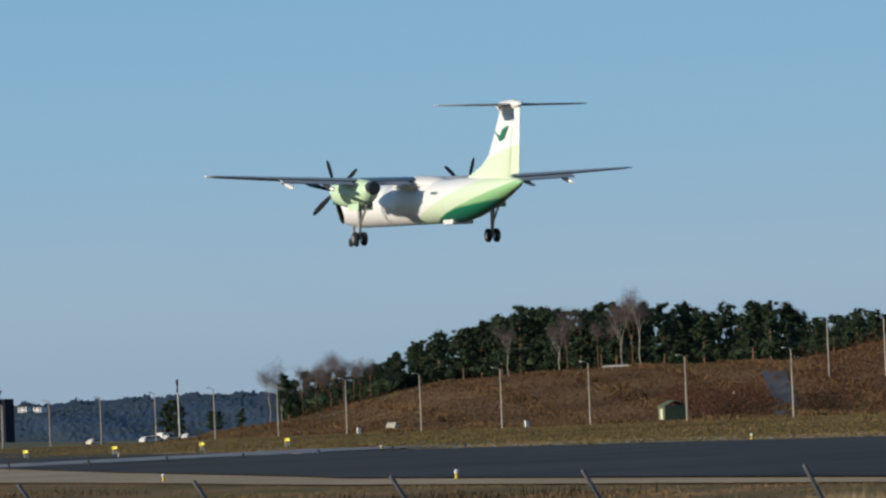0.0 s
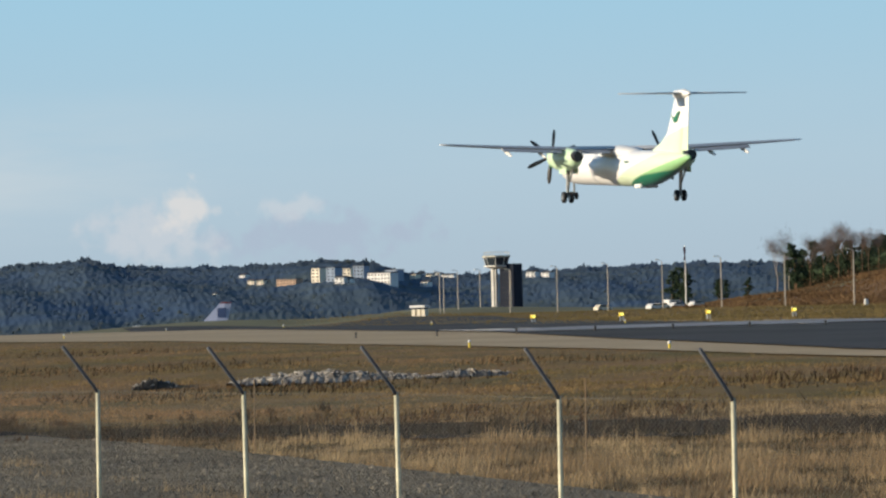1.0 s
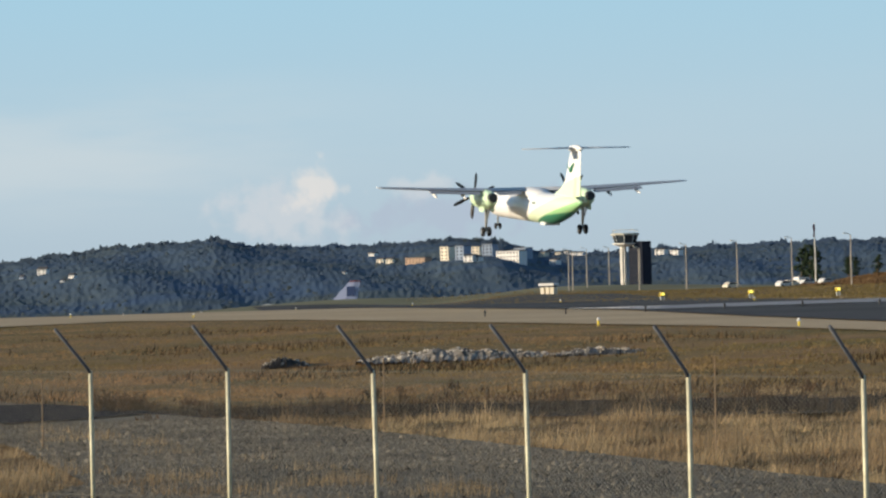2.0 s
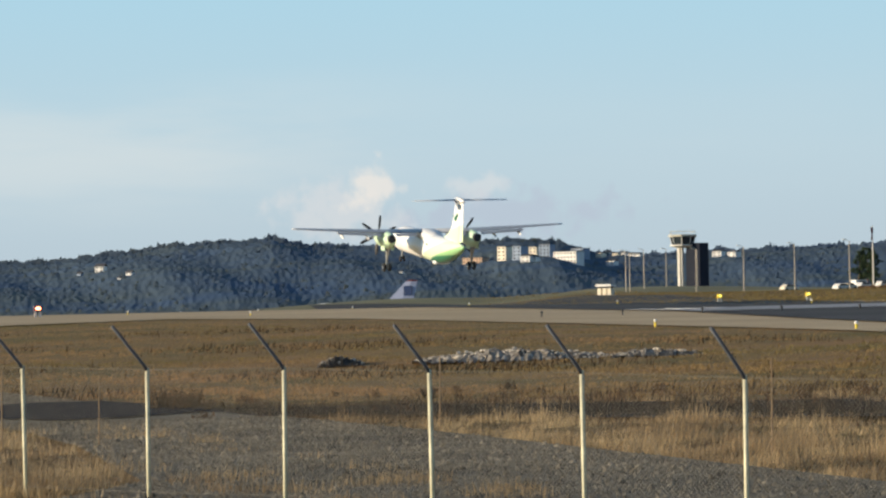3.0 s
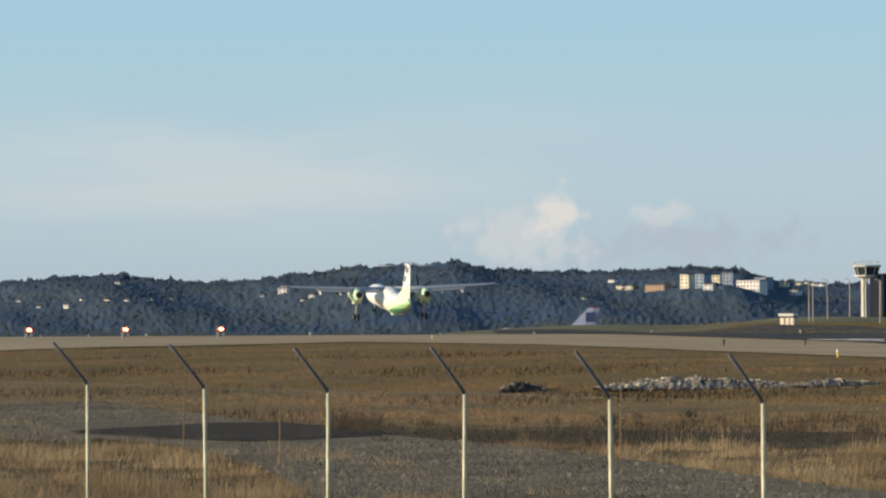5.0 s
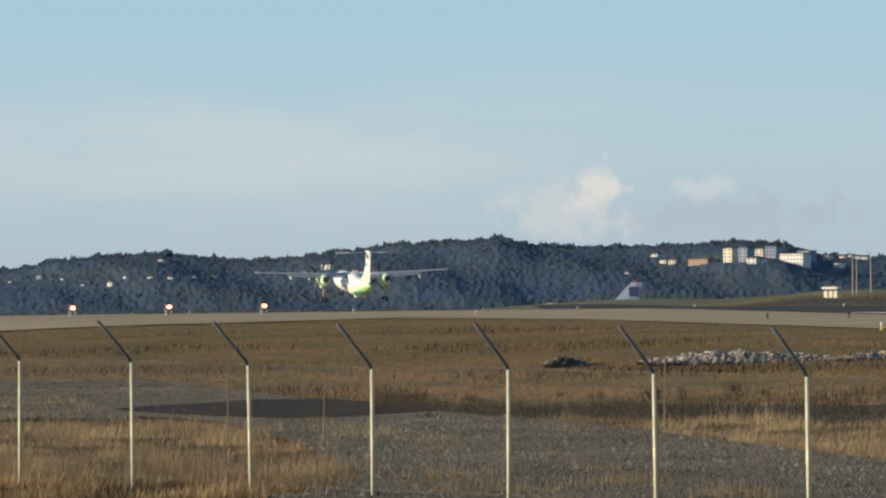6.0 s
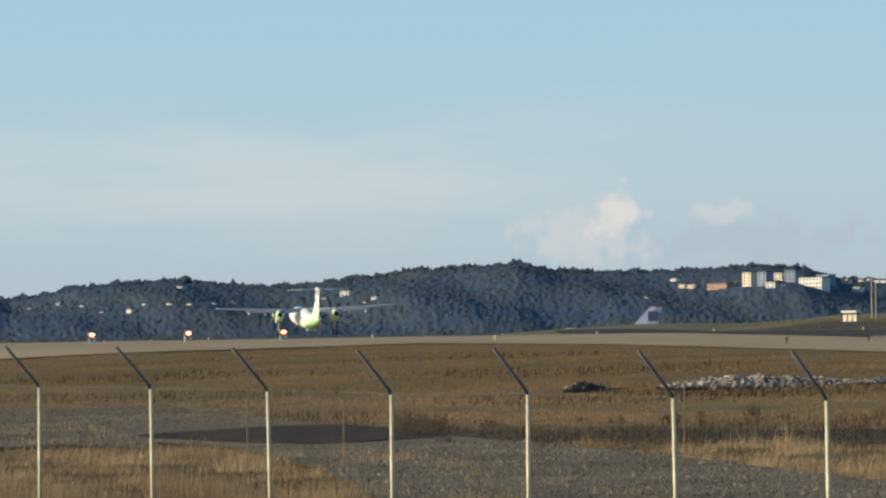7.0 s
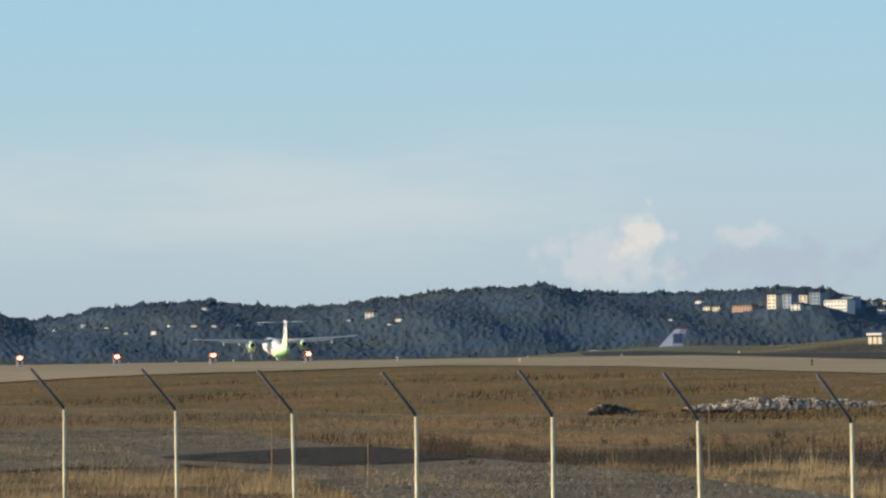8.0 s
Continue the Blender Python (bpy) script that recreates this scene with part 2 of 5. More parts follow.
ROOF = material("dark_roof", (0.06, 0.06, 0.065), 0.8, vary=0.2, scale=1.0)
YELLOW = material("yellow_paint", (0.75, 0.55, 0.03), 0.5, vary=0.12, scale=3.0)
RED_PAINT = material("red_paint", (0.12, 0.025, 0.035), 0.5, vary=0.12, scale=1.0)
RUBBER = material("black_rubber", (0.018, 0.018, 0.02), 0.8, vary=0.2, scale=5.0)
BLACK = material("black_metal", (0.02, 0.02, 0.022), 0.5, vary=0.2, scale=5.0)
GREENBOX = material("green_shed_paint", (0.12, 0.14, 0.07), 0.8, vary=0.2, scale=1.0)
LAMP_RED = glow("red_light", (1.0, 0.26, 0.13), 7.0)
LAMP_WARM = glow("warm_light", (1.0, 0.82, 0.15), 1.4)
LAMP_WHITE = glow("white_light", (1.0, 0.95, 0.85), 0.6)


# ---- mesh helpers ----
def part(name, bm, mat, parent=None, label="", smooth=False):
    me = bpy.data.meshes.new(name)
    bm.to_mesh(me)
    bm.free()
    me.materials.append(mat)
    if smooth:
        for p in me.polygons:
            p.use_smooth = True
    ob = new(name, me)
    if parent:
        ob.parent = parent
    if label:
        tagged(ob, label)
    return ob


def box(bm, x0, y0, z0, x1, y1, z1, m=None):
    vs = [bm.verts.new((x, y, z)) for z in (z0, z1) for y in (y0, y1) for x in (x0, x1)]
    for f in ((0, 2, 3, 1), (4, 5, 7, 6), (0, 1, 5, 4), (2, 6, 7, 3), (0, 4, 6, 2), (1, 3, 7, 5)):
        bm.faces.new([vs[i] for i in f])
    if m is not None:
        bmesh.ops.transform(bm, matrix=m, verts=vs)
    return vs


def rounded(bm, x0, y0, z0, x1, y1, z1, r=0.03, m=None):
    vs = box(bm, x0, y0, z0, x1, y1, z1, m)
    es = list({e for v in vs for e in v.link_edges})
    bmesh.ops.bevel(bm, geom=es, offset=r, segments=2, affect='EDGES', profile=0.7)


def tube(bm, pts, rads, n=8, caps=True):
    """A round bar through the points with a radius at each."""
    rings = []
    pts = [Vector(p) for p in pts]
    for i, p in enumerate(pts):
        d = (pts[min(i + 1, len(pts) - 1)] - pts[max(i - 1, 0)]).normalized()
        a = d.orthogonal().normalized()
        if abs(d.z) < 0.9:
            a = d.cross(Vector((0, 0, 1))).normalized()
        b = d.cross(a)
        r = rads[i] if isinstance(rads, (list, tuple)) else rads
        rings.append([bm.verts.new(p + (a * math.cos(t) + b * math.sin(t)) * r) for t in [2 * math.pi * k / n for k in range(n)]])
    for r0, r1 in zip(rings, rings[1:]):
        for k in range(n):
            bm.faces.new((r0[k], r0[(k + 1) % n], r1[(k + 1) % n], r1[k]))
    if caps:
        bm.faces.new(rings[0][::-1])
        bm.faces.new(rings[-1])


def loft(bm, sections, caps=True):
    """Sections: lists of equally many points, joined in order."""
    rings = [[bm.verts.new(p) for p in s] for s in sections]
    n = len(rings[0])
    for r0, r1 in zip(rings, rings[1:]):
        for k in range(n):
            bm.faces.new((r0[k], r0[(k + 1) % n], r1[(k + 1) % n], r1[k]))
    if caps:
        bm.faces.new(rings[0][::-1])
        bm.faces.new(rings[-1])


def from_arrays(name, verts, faces, mat, smooth=False):
    """One mesh out of an N x 3 array and an M x k array of equal faces."""
    me = bpy.data.meshes.new(name)
    verts, faces = np.asarray(verts, np.float32), np.asarray(faces, np.int32)
    k = faces.shape[1]
    me.vertices.add(len(verts))
    me.vertices.foreach_set("co", verts.ravel())
    me.loops.add(faces.size)
    me.loops.foreach_set("vertex_index", faces.ravel())
    me.polygons.add(len(faces))
    me.polygons.foreach_set("loop_start", np.arange(0, faces.size, k, dtype=np.int32))
    me.update(calc_edges=True)
    me.validate()
    me.materials.append(mat)
    if smooth:
        me.polygons.foreach_set("use_smooth", np.ones(len(faces), bool))
    return new(name, me)


# ---- the lie of the land ----
def ss(t):
    t = np.clip(t, 0, 1)
    return t * t * (3 - 2 * t)


BANK_B = [15, 21.6, 22.9, 23.7, 24.6, 25.4, 26.2, 27.8, 30.3, 31.1, 31.7, 36, 50]
BANK_S = [-.003, -.002, .0012, .004, .0075, .0095, .0102, .0112, .0108, .0126, .015, .017, .017]


def ground(x, y):
    """Height of the ground, the runway's threshold being 0."""
    x, y = np.asarray(x, float), np.asarray(y, float)
    u = x / 62.0 + np.maximum(0, y - 150) / 300.0
    z = -1.05 + 1.05 * ss((u - 0.35) / 0.8)
    z = z + 0.5 * ss((40 - np.hypot(x, y)) / 30.0)
    far = 1 - ss((x - 150) / 120.0)
    side = np.degrees(np.arctan2(x, np.maximum(y, 1e-3)))
    far = np.maximum(far, (1 - ss((side - 15.6) / 2.0)) * ss((y - 430) / 60.0))
    z = z - far * 0.0065 * np.clip(y - 440, 0, 2000)
    z = z + (1 - far) * (0.4 - 0.0042 * np.maximum(0, y - 700))
    z = z + 2.3 * np.exp(-((x - 318) / 60.0) ** 2 - ((y - 990) / 55.0) ** 2)
    # a low rise with a hollow behind it, where the parked airliner stands
    z = z + 2.75 * np.exp(-((x - 232) / 38.0) ** 2 - ((y - 872) / 42.0) ** 2)
    z = z - 3.0 * np.exp(-((x - 240) / 45.0) ** 2 - ((y - 978) / 38.0) ** 2)
    bearing = np.degrees(np.arctan2(x, np.maximum(y, 1e-3)))
    top = np.interp(bearing, BANK_B, BANK_S)
    ramp = ss((x - 298) / 95.0)
    crest = EYE + top * np.hypot(x, y)
    z = np.where((bearing > 21) & (y > 50), z + ramp * np.maximum(0, np.minimum(crest, 22) - z), z)
    return z


def g(x, y):
    return float(ground(x, y))


def ground_sheet():
    """One sheet from underfoot to the skyline, finer where it is near."""
    bear = np.radians(np.concatenate([np.linspace(-180, -6, 30)[:-1], np.linspace(-6, 42, 240), np.linspace(42, 180, 24)[1:-1]]))
    rad = np.concatenate([[2, 6, 12, 20, 30], np.linspace(38, 180, 140), np.linspace(184, 480, 90), np.linspace(490, 1250, 90), np.geomspace(1300, 4600, 24)])
    R, A = np.meshgrid(rad, bear, indexing="ij")
    X, Y = R * np.sin(A), R * np.cos(A)
    Z = ground(X, Y)
    rough = 0.03 * np.sin(X * 1.3 + 2 * np.sin(Y * 0.7)) * np.sin(Y * 0.9 + X * 0.4) - 0.03 + 0.03 * np.sin(X * 0.31) * np.sin(Y * 0.23 + 1)
    Z = Z + rough * (R > 30) * (X < 58) * (X > -200)
    n, m = R.shape
    v = np.stack([X, Y, Z], -1).reshape(-1, 3)
    i, j = np.meshgrid(np.arange(n - 1), np.arange(m), indexing="ij")
    k = (j + 1) % m
    f = np.stack([i * m + j, i * m + k, (i + 1) * m + k, (i + 1) * m + j], -1).reshape(-1, 4)
    f = f[:, ::-1]
    v = np.concatenate([v, [[0, 0, g(0, 0)]]])
    ob = from_arrays("ground", v, f, GRASS, True)
    ob.data.materials.append(BANK)
    ob.data.materials.append(FIELD)
    bm = bmesh.new()
    bm.from_mesh(ob.data)
    c = bm.verts.new((0, 0, g(0, 0)))
    bm.verts.ensure_lookup_table()
    for q in range(m):
        bm.faces.new((c, bm.verts[(q + 1) % m], bm.verts[q]))
    for p in bm.faces:
        q = p.calc_center_median()
        if q.x > 292 and q.y > 300:
            p.material_index = 1
        if q.x < 400 and q.x > 180 and q.y > 825:
            p.material_index = 2
    bmesh.ops.recalc_face_normals(bm, faces=bm.faces)
    bm.to_mesh(ob.data)
    bm.free()
    tagged(ob, "rough brown dry grassland rising to a russet bank", "ground", kind="structure")


def draped(name, left, right, mat, lift, label, category, steps=60, across=10):
    """A paved or gravelled sheet between two edge lines (lists of x, y), laid on the ground."""
    def along(line, t):
        line = np.array(line, float)
        d = np.concatenate([[0], np.cumsum(np.hypot(*np.diff(line, axis=0).T))])
        return np.stack([np.interp(t * d[-1], d, line[:, k]) for k in (0, 1)], -1)
    t = np.linspace(0, 1, steps)
    a, b = along(left, t), along(right, t)
    s = np.linspace(0, 1, across)[None, :, None]
    P = a[:, None] * (1 - s) + b[:, None] * s
    Z = ground(P[..., 0], P[..., 1]) + lift
    v = np.concatenate([P, Z[..., None]], -1).reshape(-1, 3)
    i, j = np.meshgrid(np.arange(steps - 1), np.arange(across - 1), indexing="ij")
    f = np.stack([i * across + j, i * across + j + 1, (i + 1) * across + j + 1, (i + 1) * across + j], -1).reshape(-1, 4)
    ob = from_arrays(name, v, f, mat, True)
    return tagged(ob, label, category, kind="structure")


RX = 104.0        # the runway's centre line
ground_sheet()
draped("runway_strip", [(60.6, -60), (60.6, 96), (61.6, 140), (66, 200), (72, 290), (66, 330), (44, 292), (20, 278), (-60, 250)],
       [(150, -60), (150, 200), (150, 420), (145, 700), (140, 1000), (120, 1000), (60, 560), (20, 460), (-80, 430)], TAN, 0.06,
       "pale tan gravel and dry grass strip beside the runway", "runway strip", 160, 40)
draped("runway", [(62.4, -80), (62.4, 96), (66, 150), (80, 215), (98, 292), (112, 400), (140, 700), (190, 1500)], [(RX + 24, -80), (RX + 24, 96), (RX + 24, 150), (RX + 24, 215), (RX + 25, 292), (RX + 44, 400), (RX + 75, 700), (RX + 130, 1500)], ASPHALT, 0.12,
       "grey asphalt runway with worn markings", "runway", 200, 12)
draped("far_apron", [(147, 410), (158, 520), (176, 700), (203, 862)], [(151, 410), (194, 550), (232, 690), (250, 796)], ASPHALT, 0.10,
       "dark asphalt apron rising beyond the runway", "apron", 60, 24)
draped("pale_band", [(95, 278), (112, 284), (140, 292)], [(99, 296), (114, 318), (142, 330)], PALE_BAND, 0.17,
       "pale worn asphalt band across the runway", "asphalt", 30, 10)
draped("gravel_yard", [(2, 45), (13, 68), (14.8, 85), (15.2, 95), (15.2, 101), (13.5, 108), (9, 104), (-30, 100)], [(23.6, 45), (23.6, 72), (23.5, 88), (23, 98), (22, 107), (21, 123), (20.4, 150), (-30, 165)], GRAVEL, 0.07,
       "grey gravel yard with a straight edge against dry grass", "gravel", 120, 40)
# shaded ground past the gravel's crest, laid on as a dark sheet
draped("asphalt_patch", [(14.0, 111), (14.9, 107.5), (15.9, 104.6), (17.2, 101.5), (19, 102.5), (22.2, 106)], [(14.1, 112), (15.3, 114), (17.3, 116), (19.4, 119), (21.4, 118.5), (22.6, 111)], YARD_SHADE, 0.11,
       "dark sheet for the shaded ground at the gravel's far edge", "asphalt", 40, 8)

# ---- far hills ----
RIDGE_B = [-10, 0, 4.9, 5.4, 5.9, 6.4, 7.0, 7.8, 8.8, 9.5, 10.5, 11.3, 12.1, 12.75, 13.3, 14.3, 15.1, 16.3, 16.9, 17.4, 18.4, 19.1, 20.5, 21.3, 22.6, 26, 40]
RIDGE_S = [.004, .006, .0075, .0057, .007, .0088, .0095, .0103, .0085, .0083, .0102, .012, .0124, .0131, .0112, .0106, .0106, .0118, .0108, .0078, .007, .0078, .0083, .0087, .0084, .008, .007]
RIDGE_R = 3600.0


def hill_height(b, r):
    top = EYE + np.interp(b, RIDGE_B, RIDGE_S) * RIDGE_R - 2.8
    t = np.clip((r - 1500) / (RIDGE_R - 1500), 0, 1)
    rise = 0.62 * ss(t) + 0.38 * t + 0.05 * np.sin(b * 2.1 + r * 0.004) * np.sin(t * math.pi)
    return -9.0 + (top + 9.0) * rise - 0.02 * np.maximum(0, r - RIDGE_R - 120)


def far_hills():
    """The hills with their closed canopy: rounded crowns run together, a metre or two of relief."""
    rng = np.random.default_rng(31)
    b = np.concatenate([np.linspace(-8, 4.4, 60), np.linspace(4.42, 24.6, 1350), np.linspace(24.8, 44, 60)])
    r = np.concatenate([1500 + (RIDGE_R - 1500) * np.linspace(0, 1, 130) ** .9, [3640, 3700, 3900, 4300]])
    Rr, Bb = np.meshgrid(r, b, indexing="ij")
    Z = hill_height(Bb, Rr)
    bump = rng.normal(0, 1, Rr.shape)
    for k in range(4):
        bump = (bump + np.roll(bump, 1, 1) + np.roll(bump, -1, 1) + .6 * np.roll(bump, 1, 0) + .6 * np.roll(bump, -1, 0)) / 3.2
    bump = bump / bump.std()
    stand = 1.0 + .9 * np.sin(Bb * 6.1 + Rr * .013) * np.sin(Bb * 2.7 - Rr * .008)
    Z = Z + (.24 * np.clip(bump, -1.5, 2.5) + 0.7 * stand) * (Rr / RIDGE_R) * (Rr < RIDGE_R + 60)
    v = np.stack([Rr * np.sin(np.radians(Bb)), Rr * np.cos(np.radians(Bb)), Z], -1).reshape(-1, 3)
    n, m = Rr.shape
    i, j = np.meshgrid(np.arange(n - 1), np.arange(m - 1), indexing="ij")
    f = np.stack([i * m + j, (i + 1) * m + j, (i + 1) * m + j + 1, i * m + j + 1], -1).reshape(-1, 4)
    ob = from_arrays("hill", v, f[:, ::-1], HAZED_HILL, True)
    tagged(ob, "low dark wooded hills along the skyline, haze blue in their colour", "hill", kind="structure")


def blobs(rng, P, size, tall, mat, name, label, category):
    """Many small ragged crowns, one at each place, as one object that nobody could count."""
    ring = 5
    tpl = [(0, 0, -0.35)]
    for zz, rr in ((0.05, 0.48), (0.58, 0.42)):
        tpl += [(rr * math.cos(2 * math.pi * k / ring), rr * math.sin(2 * math.pi * k / ring), zz) for k in range(ring)]
    tpl.append((0, 0, 0.98))
    tpl = np.array(tpl)
    faces = []
    for k in range(ring):
        q = (k + 1) % ring
        faces += [(0, 1 + q, 1 + k), (1 + k, 1 + q, 1 + ring + k), (1 + q, 1 + ring + q, 1 + ring + k), (1 + ring + k, 1 + ring + q, 1 + 2 * ring)]
    faces = np.array(faces)
    N = len(P)
    V = tpl[None] + rng.normal(0, 0.13, (N, len(tpl), 3))
    S = np.stack([size, size, tall], -1)[:, None, :]
    V = V * S + P[:, None, :]
    F = faces[None] + (np.arange(N) * len(tpl))[:, None, None]
    ob = from_arrays(name, V.reshape(-1, 3), F.reshape(-1, 3), mat, True)
    # leafy crowns take the light softly: their normals lean towards the sky
    ob.data.normals_split_custom_set_from_vertices([(0.22 * a, 0.22 * b, 0.85) for a, b, c in ((tpl / np.linalg.norm(tpl, axis=1)[:, None])[None].repeat(N, 0)).reshape(-1, 3).tolist()])
    return tagged(ob, label, category, kind="stuff")


def hill_woods():
    rng = np.random.default_rng(5)
    N = 4500
    b = rng.uniform(2.5, 24.5, N)
    r = 1600 + (RIDGE_R - 1580) * rng.uniform(0, 1, N) ** 0.75
    # clearings with houses and rock stay open
    keep = (np.sin(b * 3.7 + r * 0.006) + np.sin(b * 9.1 - r * 0.011) + rng.normal(0, 0.6, N)) > -1.1
    for hb, hr, hw in CLEARINGS:
        keep &= ~((np.abs(b - hb) < hw) & (r < hr + 5) & (r > hr - 170))
    b, r = b[keep], r[keep]
    b2 = rng.uniform(2.5, 24.5, 3400)
    r2 = RIDGE_R + rng.uniform(-60, 90, 3400)
    b, r = np.concatenate([b, b2]), np.concatenate([r, r2])
    P = np.stack([r * np.sin(np.radians(b)), r * np.cos(np.radians(b)), hill_height(b, r)], -1)
    ridge = r > RIDGE_R - 70
    stand = 0.75 + 0.25 * np.sin(b * 5.3) * np.sin(b * 13.1 + 1)
    tall = np.where(ridge, rng.uniform(2.6, 7.6, len(b)) * stand, rng.uniform(1.8, 3.4, len(b)) * (0.45 + 0.55 * r / RIDGE_R))
    wide = np.where(ridge, rng.uniform(3.0, 6.6, len(b)), rng.uniform(1.8, 4.0, len(b)) * (0.45 + 0.55 * r / RIDGE_R))
    tone = np.sin(b * 2.3 + r * 0.004) + rng.normal(0, 0.8, len(b)) + (2300 - r) * 0.0012
    leafy = tone > 0.7
    for pick, mat, label in ((~leafy, HAZED_SPRUCE, "dense dark conifer woods covering the hills, tinted blue for haze"), (leafy, HAZED_BROADLEAF, "olive and brown broadleaf woods among the conifers, tinted blue for haze")):
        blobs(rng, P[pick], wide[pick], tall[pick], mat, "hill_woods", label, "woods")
    # nearer low thicket along the airfield's far side
    N = 2600
    b = rng.uniform(3, 22.3, N)
    r = rng.uniform(1420, 1600, N)
    P = np.stack([r * np.sin(np.radians(b)), r * np.cos(np.radians(b)), np.full(N, -8.5)], -1)
    tall = rng.uniform(1.6, 4.6, N)
    blobs(rng, P, tall * 1.3, tall, HAZED_BROADLEAF, "thicket", "low dark thicket behind the airfield, tinted haze blue", "bushes")


def house(name, b, r, w, d, h, wall, roof_h, label, floors=2, cols=3, flat=False, mat_roof=None):
    """A house or block: walls, roof and each window on the side that faces the airfield."""
    top = new(name)
    a = radians(b)
    z = float(hill_height(b, r)) if r > 1500 else g(r * math.sin(a), r * math.cos(a))
    top.matrix_world = Matrix.Translation((r * math.sin(a), r * math.cos(a), z)) @ pose(0, 0, 0, 0, 0, -b - 38 + 10 * math.sin(b * 5))
    bm = bmesh.new()
    box(bm, -w / 2, -d / 2, -3, w / 2, d / 2, h)
    part("wall", bm, wall, top)
    bm = bmesh.new()
    if flat:
        rounded(bm, -w / 2 - .3, -d / 2 - .3, h + .004, w / 2 + .3, d / 2 + .3, h + .5, .08)
    else:
        o = .4
        sec = [[(x, -d / 2 - o, h - .1), (x, 0, h + roof_h), (x, d / 2 + o, h - .1), (x, 0, h + roof_h - .35)] for x in (-w / 2 - o, w / 2 + o)]
        loft(bm, sec)
    part("roof", bm, mat_roof or ROOF, top)
    fh = h / floors
    bm = bmesh.new()
    box(bm, -w / cols * .24, -.06, -fh * .22, w / cols * .24, .06, fh * .22)
    win = part("window", bm, GLASS, top)
    first = True
    for i in range(floors):
        for k in range(cols):
            o = win if first else win.copy()
            if not first:
                scene.collection.objects.link(o)
                o.parent = top
            first = False
            o.location = (-w / 2 + w * (k + .5) / cols, -d / 2 - .03, fh * (i + .52))
    return tagged(top, label, "house" if not flat else "apartment block", "houses on the hill")


CLEARINGS = []


def on_slope(b, s):
    """How far off a line of sight of that slope meets the hill."""
    r = np.linspace(1600, RIDGE_R, 400)
    k = np.argmax(hill_height(np.full_like(r, b), r) > EYE + s * r)
    return float(r[k]) if k else RIDGE_R - 40


def settlement():
    # blue-grey entries are the pale blocks' shaded sides, made as separate blocks
    blocks = [  # bearing, slope of its foot, width, height, walls, label, storeys, windows across
        (16.12, .0064, 8, 11, CREAM, "cream plastered apartment block on the hill", 4, 2),
        (16.33, .0064, 7, 11, BLUEWALL_AND_SHADE, "blue-grey apartment block on the hill, standing for a shaded side", 4, 2),
        (16.55, .0072, 6, 8, CREAM, "cream plastered apartment block on the hill", 3, 2),
        (16.72, .0068, 8, 11, BLUEWALL_AND_SHADE, "blue-grey apartment block on the hill, standing for a shaded side", 4, 3),
        (17.03, .0055, 20, 9, WHITEWALL, "long white apartment block with rows of windows", 3, 7),
        (17.2, .0066, 13, 9, BLUEWALL_AND_SHADE, "blue-grey apartment block on the hill, standing for a shaded side", 3, 4),
        (15.68, .0058, 16, 4.6, OCHRE, "low ochre terrace block on the hill", 2, 6),
    ]
    for b, sl, w, h, mat, label, fl, co in blocks:
        r = on_slope(b, sl)
        CLEARINGS.append((b, r, math.degrees(w / r) * .6))
        house("apartment_building", b, r, w, 8, h * .82, mat, 2, label, fl, co, True)
    rng = random.Random(11)
    spots = [(17.5, .0066), (17.6, .0069), (17.72, .0067), (17.83, .0069), (17.94, .0066), (18.04, .0065), (15.28, .0060), (15.15, .0060), (15.03, .0076), (16.44, .0058), (16.54, .0058), (19.2, .0062), (19.42, .006), (17.66, .0045)]
    for b, sl in spots:
        r = on_slope(b, sl)
        w = rng.uniform(5, 8) if b > 15.9 else 5.5
        CLEARINGS.append((b, r, math.degrees(w / r) * .55))
        house("house", b, r, w, w, w * .6, rng.choice((WHITEWALL, WHITEWALL, WHITEWALL, CREAM)), 1.2, "small pale house among trees on the hill", 2, 2)
    # scattered houses on the wooded slope: bearing, slope of sight, width
    lone = [(10.266, .0054, 6.5, WHITEWALL), (7.866, .0079, 4.0, WHITEWALL), (7.145, .0019, 4.2, WHITEWALL), (6.738, .0020, 2.6, WHITEWALL), (7.716, .0035, 3.4, CREAM), (8.001, .0035, 3.0, WHITEWALL), (6.13, .0040, 4.5, BLUEWALL_AND_SHADE), (10.683, .0042, 4.2, WHITEWALL), (9.963, .0044, 3.6, BLUEWALL_AND_SHADE), (10.535, .0034, 2.4, WHITEWALL), (14.607, .0035, 2.4, WHITEWALL),
            (8.35, .0036, 2.6, CREAM), (8.62, .0038, 3.0, CREAM), (6.45, .0036, 2.6, WHITEWALL), (7.35, .0038, 2.6, WHITEWALL), (5.7, .0032, 2.4, WHITEWALL)]
    for b, sl, w, wall in lone:
        r = on_slope(b, sl)
        CLEARINGS.append((b, r, math.degrees(w / r) * .6))
        house("house", b, r, w, w * .8, w * .62, wall, w * .3, "small pale house alone among trees on the slope", 2, 2)


# ---- trees on the bank ----
def cards(rng, centre, spread, n, size):
    """n small ragged leaf tufts round a centre: vertices of as many triangles."""
    c = centre + np.clip(rng.normal(0, 1, (n, 3)), -1.7, 1.7) * spread
    a = rng.normal(0, 1, (n, 3))
    b = rng.normal(0, 1, (n, 3))
    a /= np.linalg.norm(a, axis=1)[:, None]
    b /= np.linalg.norm(b, axis=1)[:, None]
    s = rng.uniform(0.5, 1.0, (n, 1)) * size
    return np.stack([c - a * s, c + a * s * .7 + b * s * .4, c + b * s], 1).reshape(-1, 3)


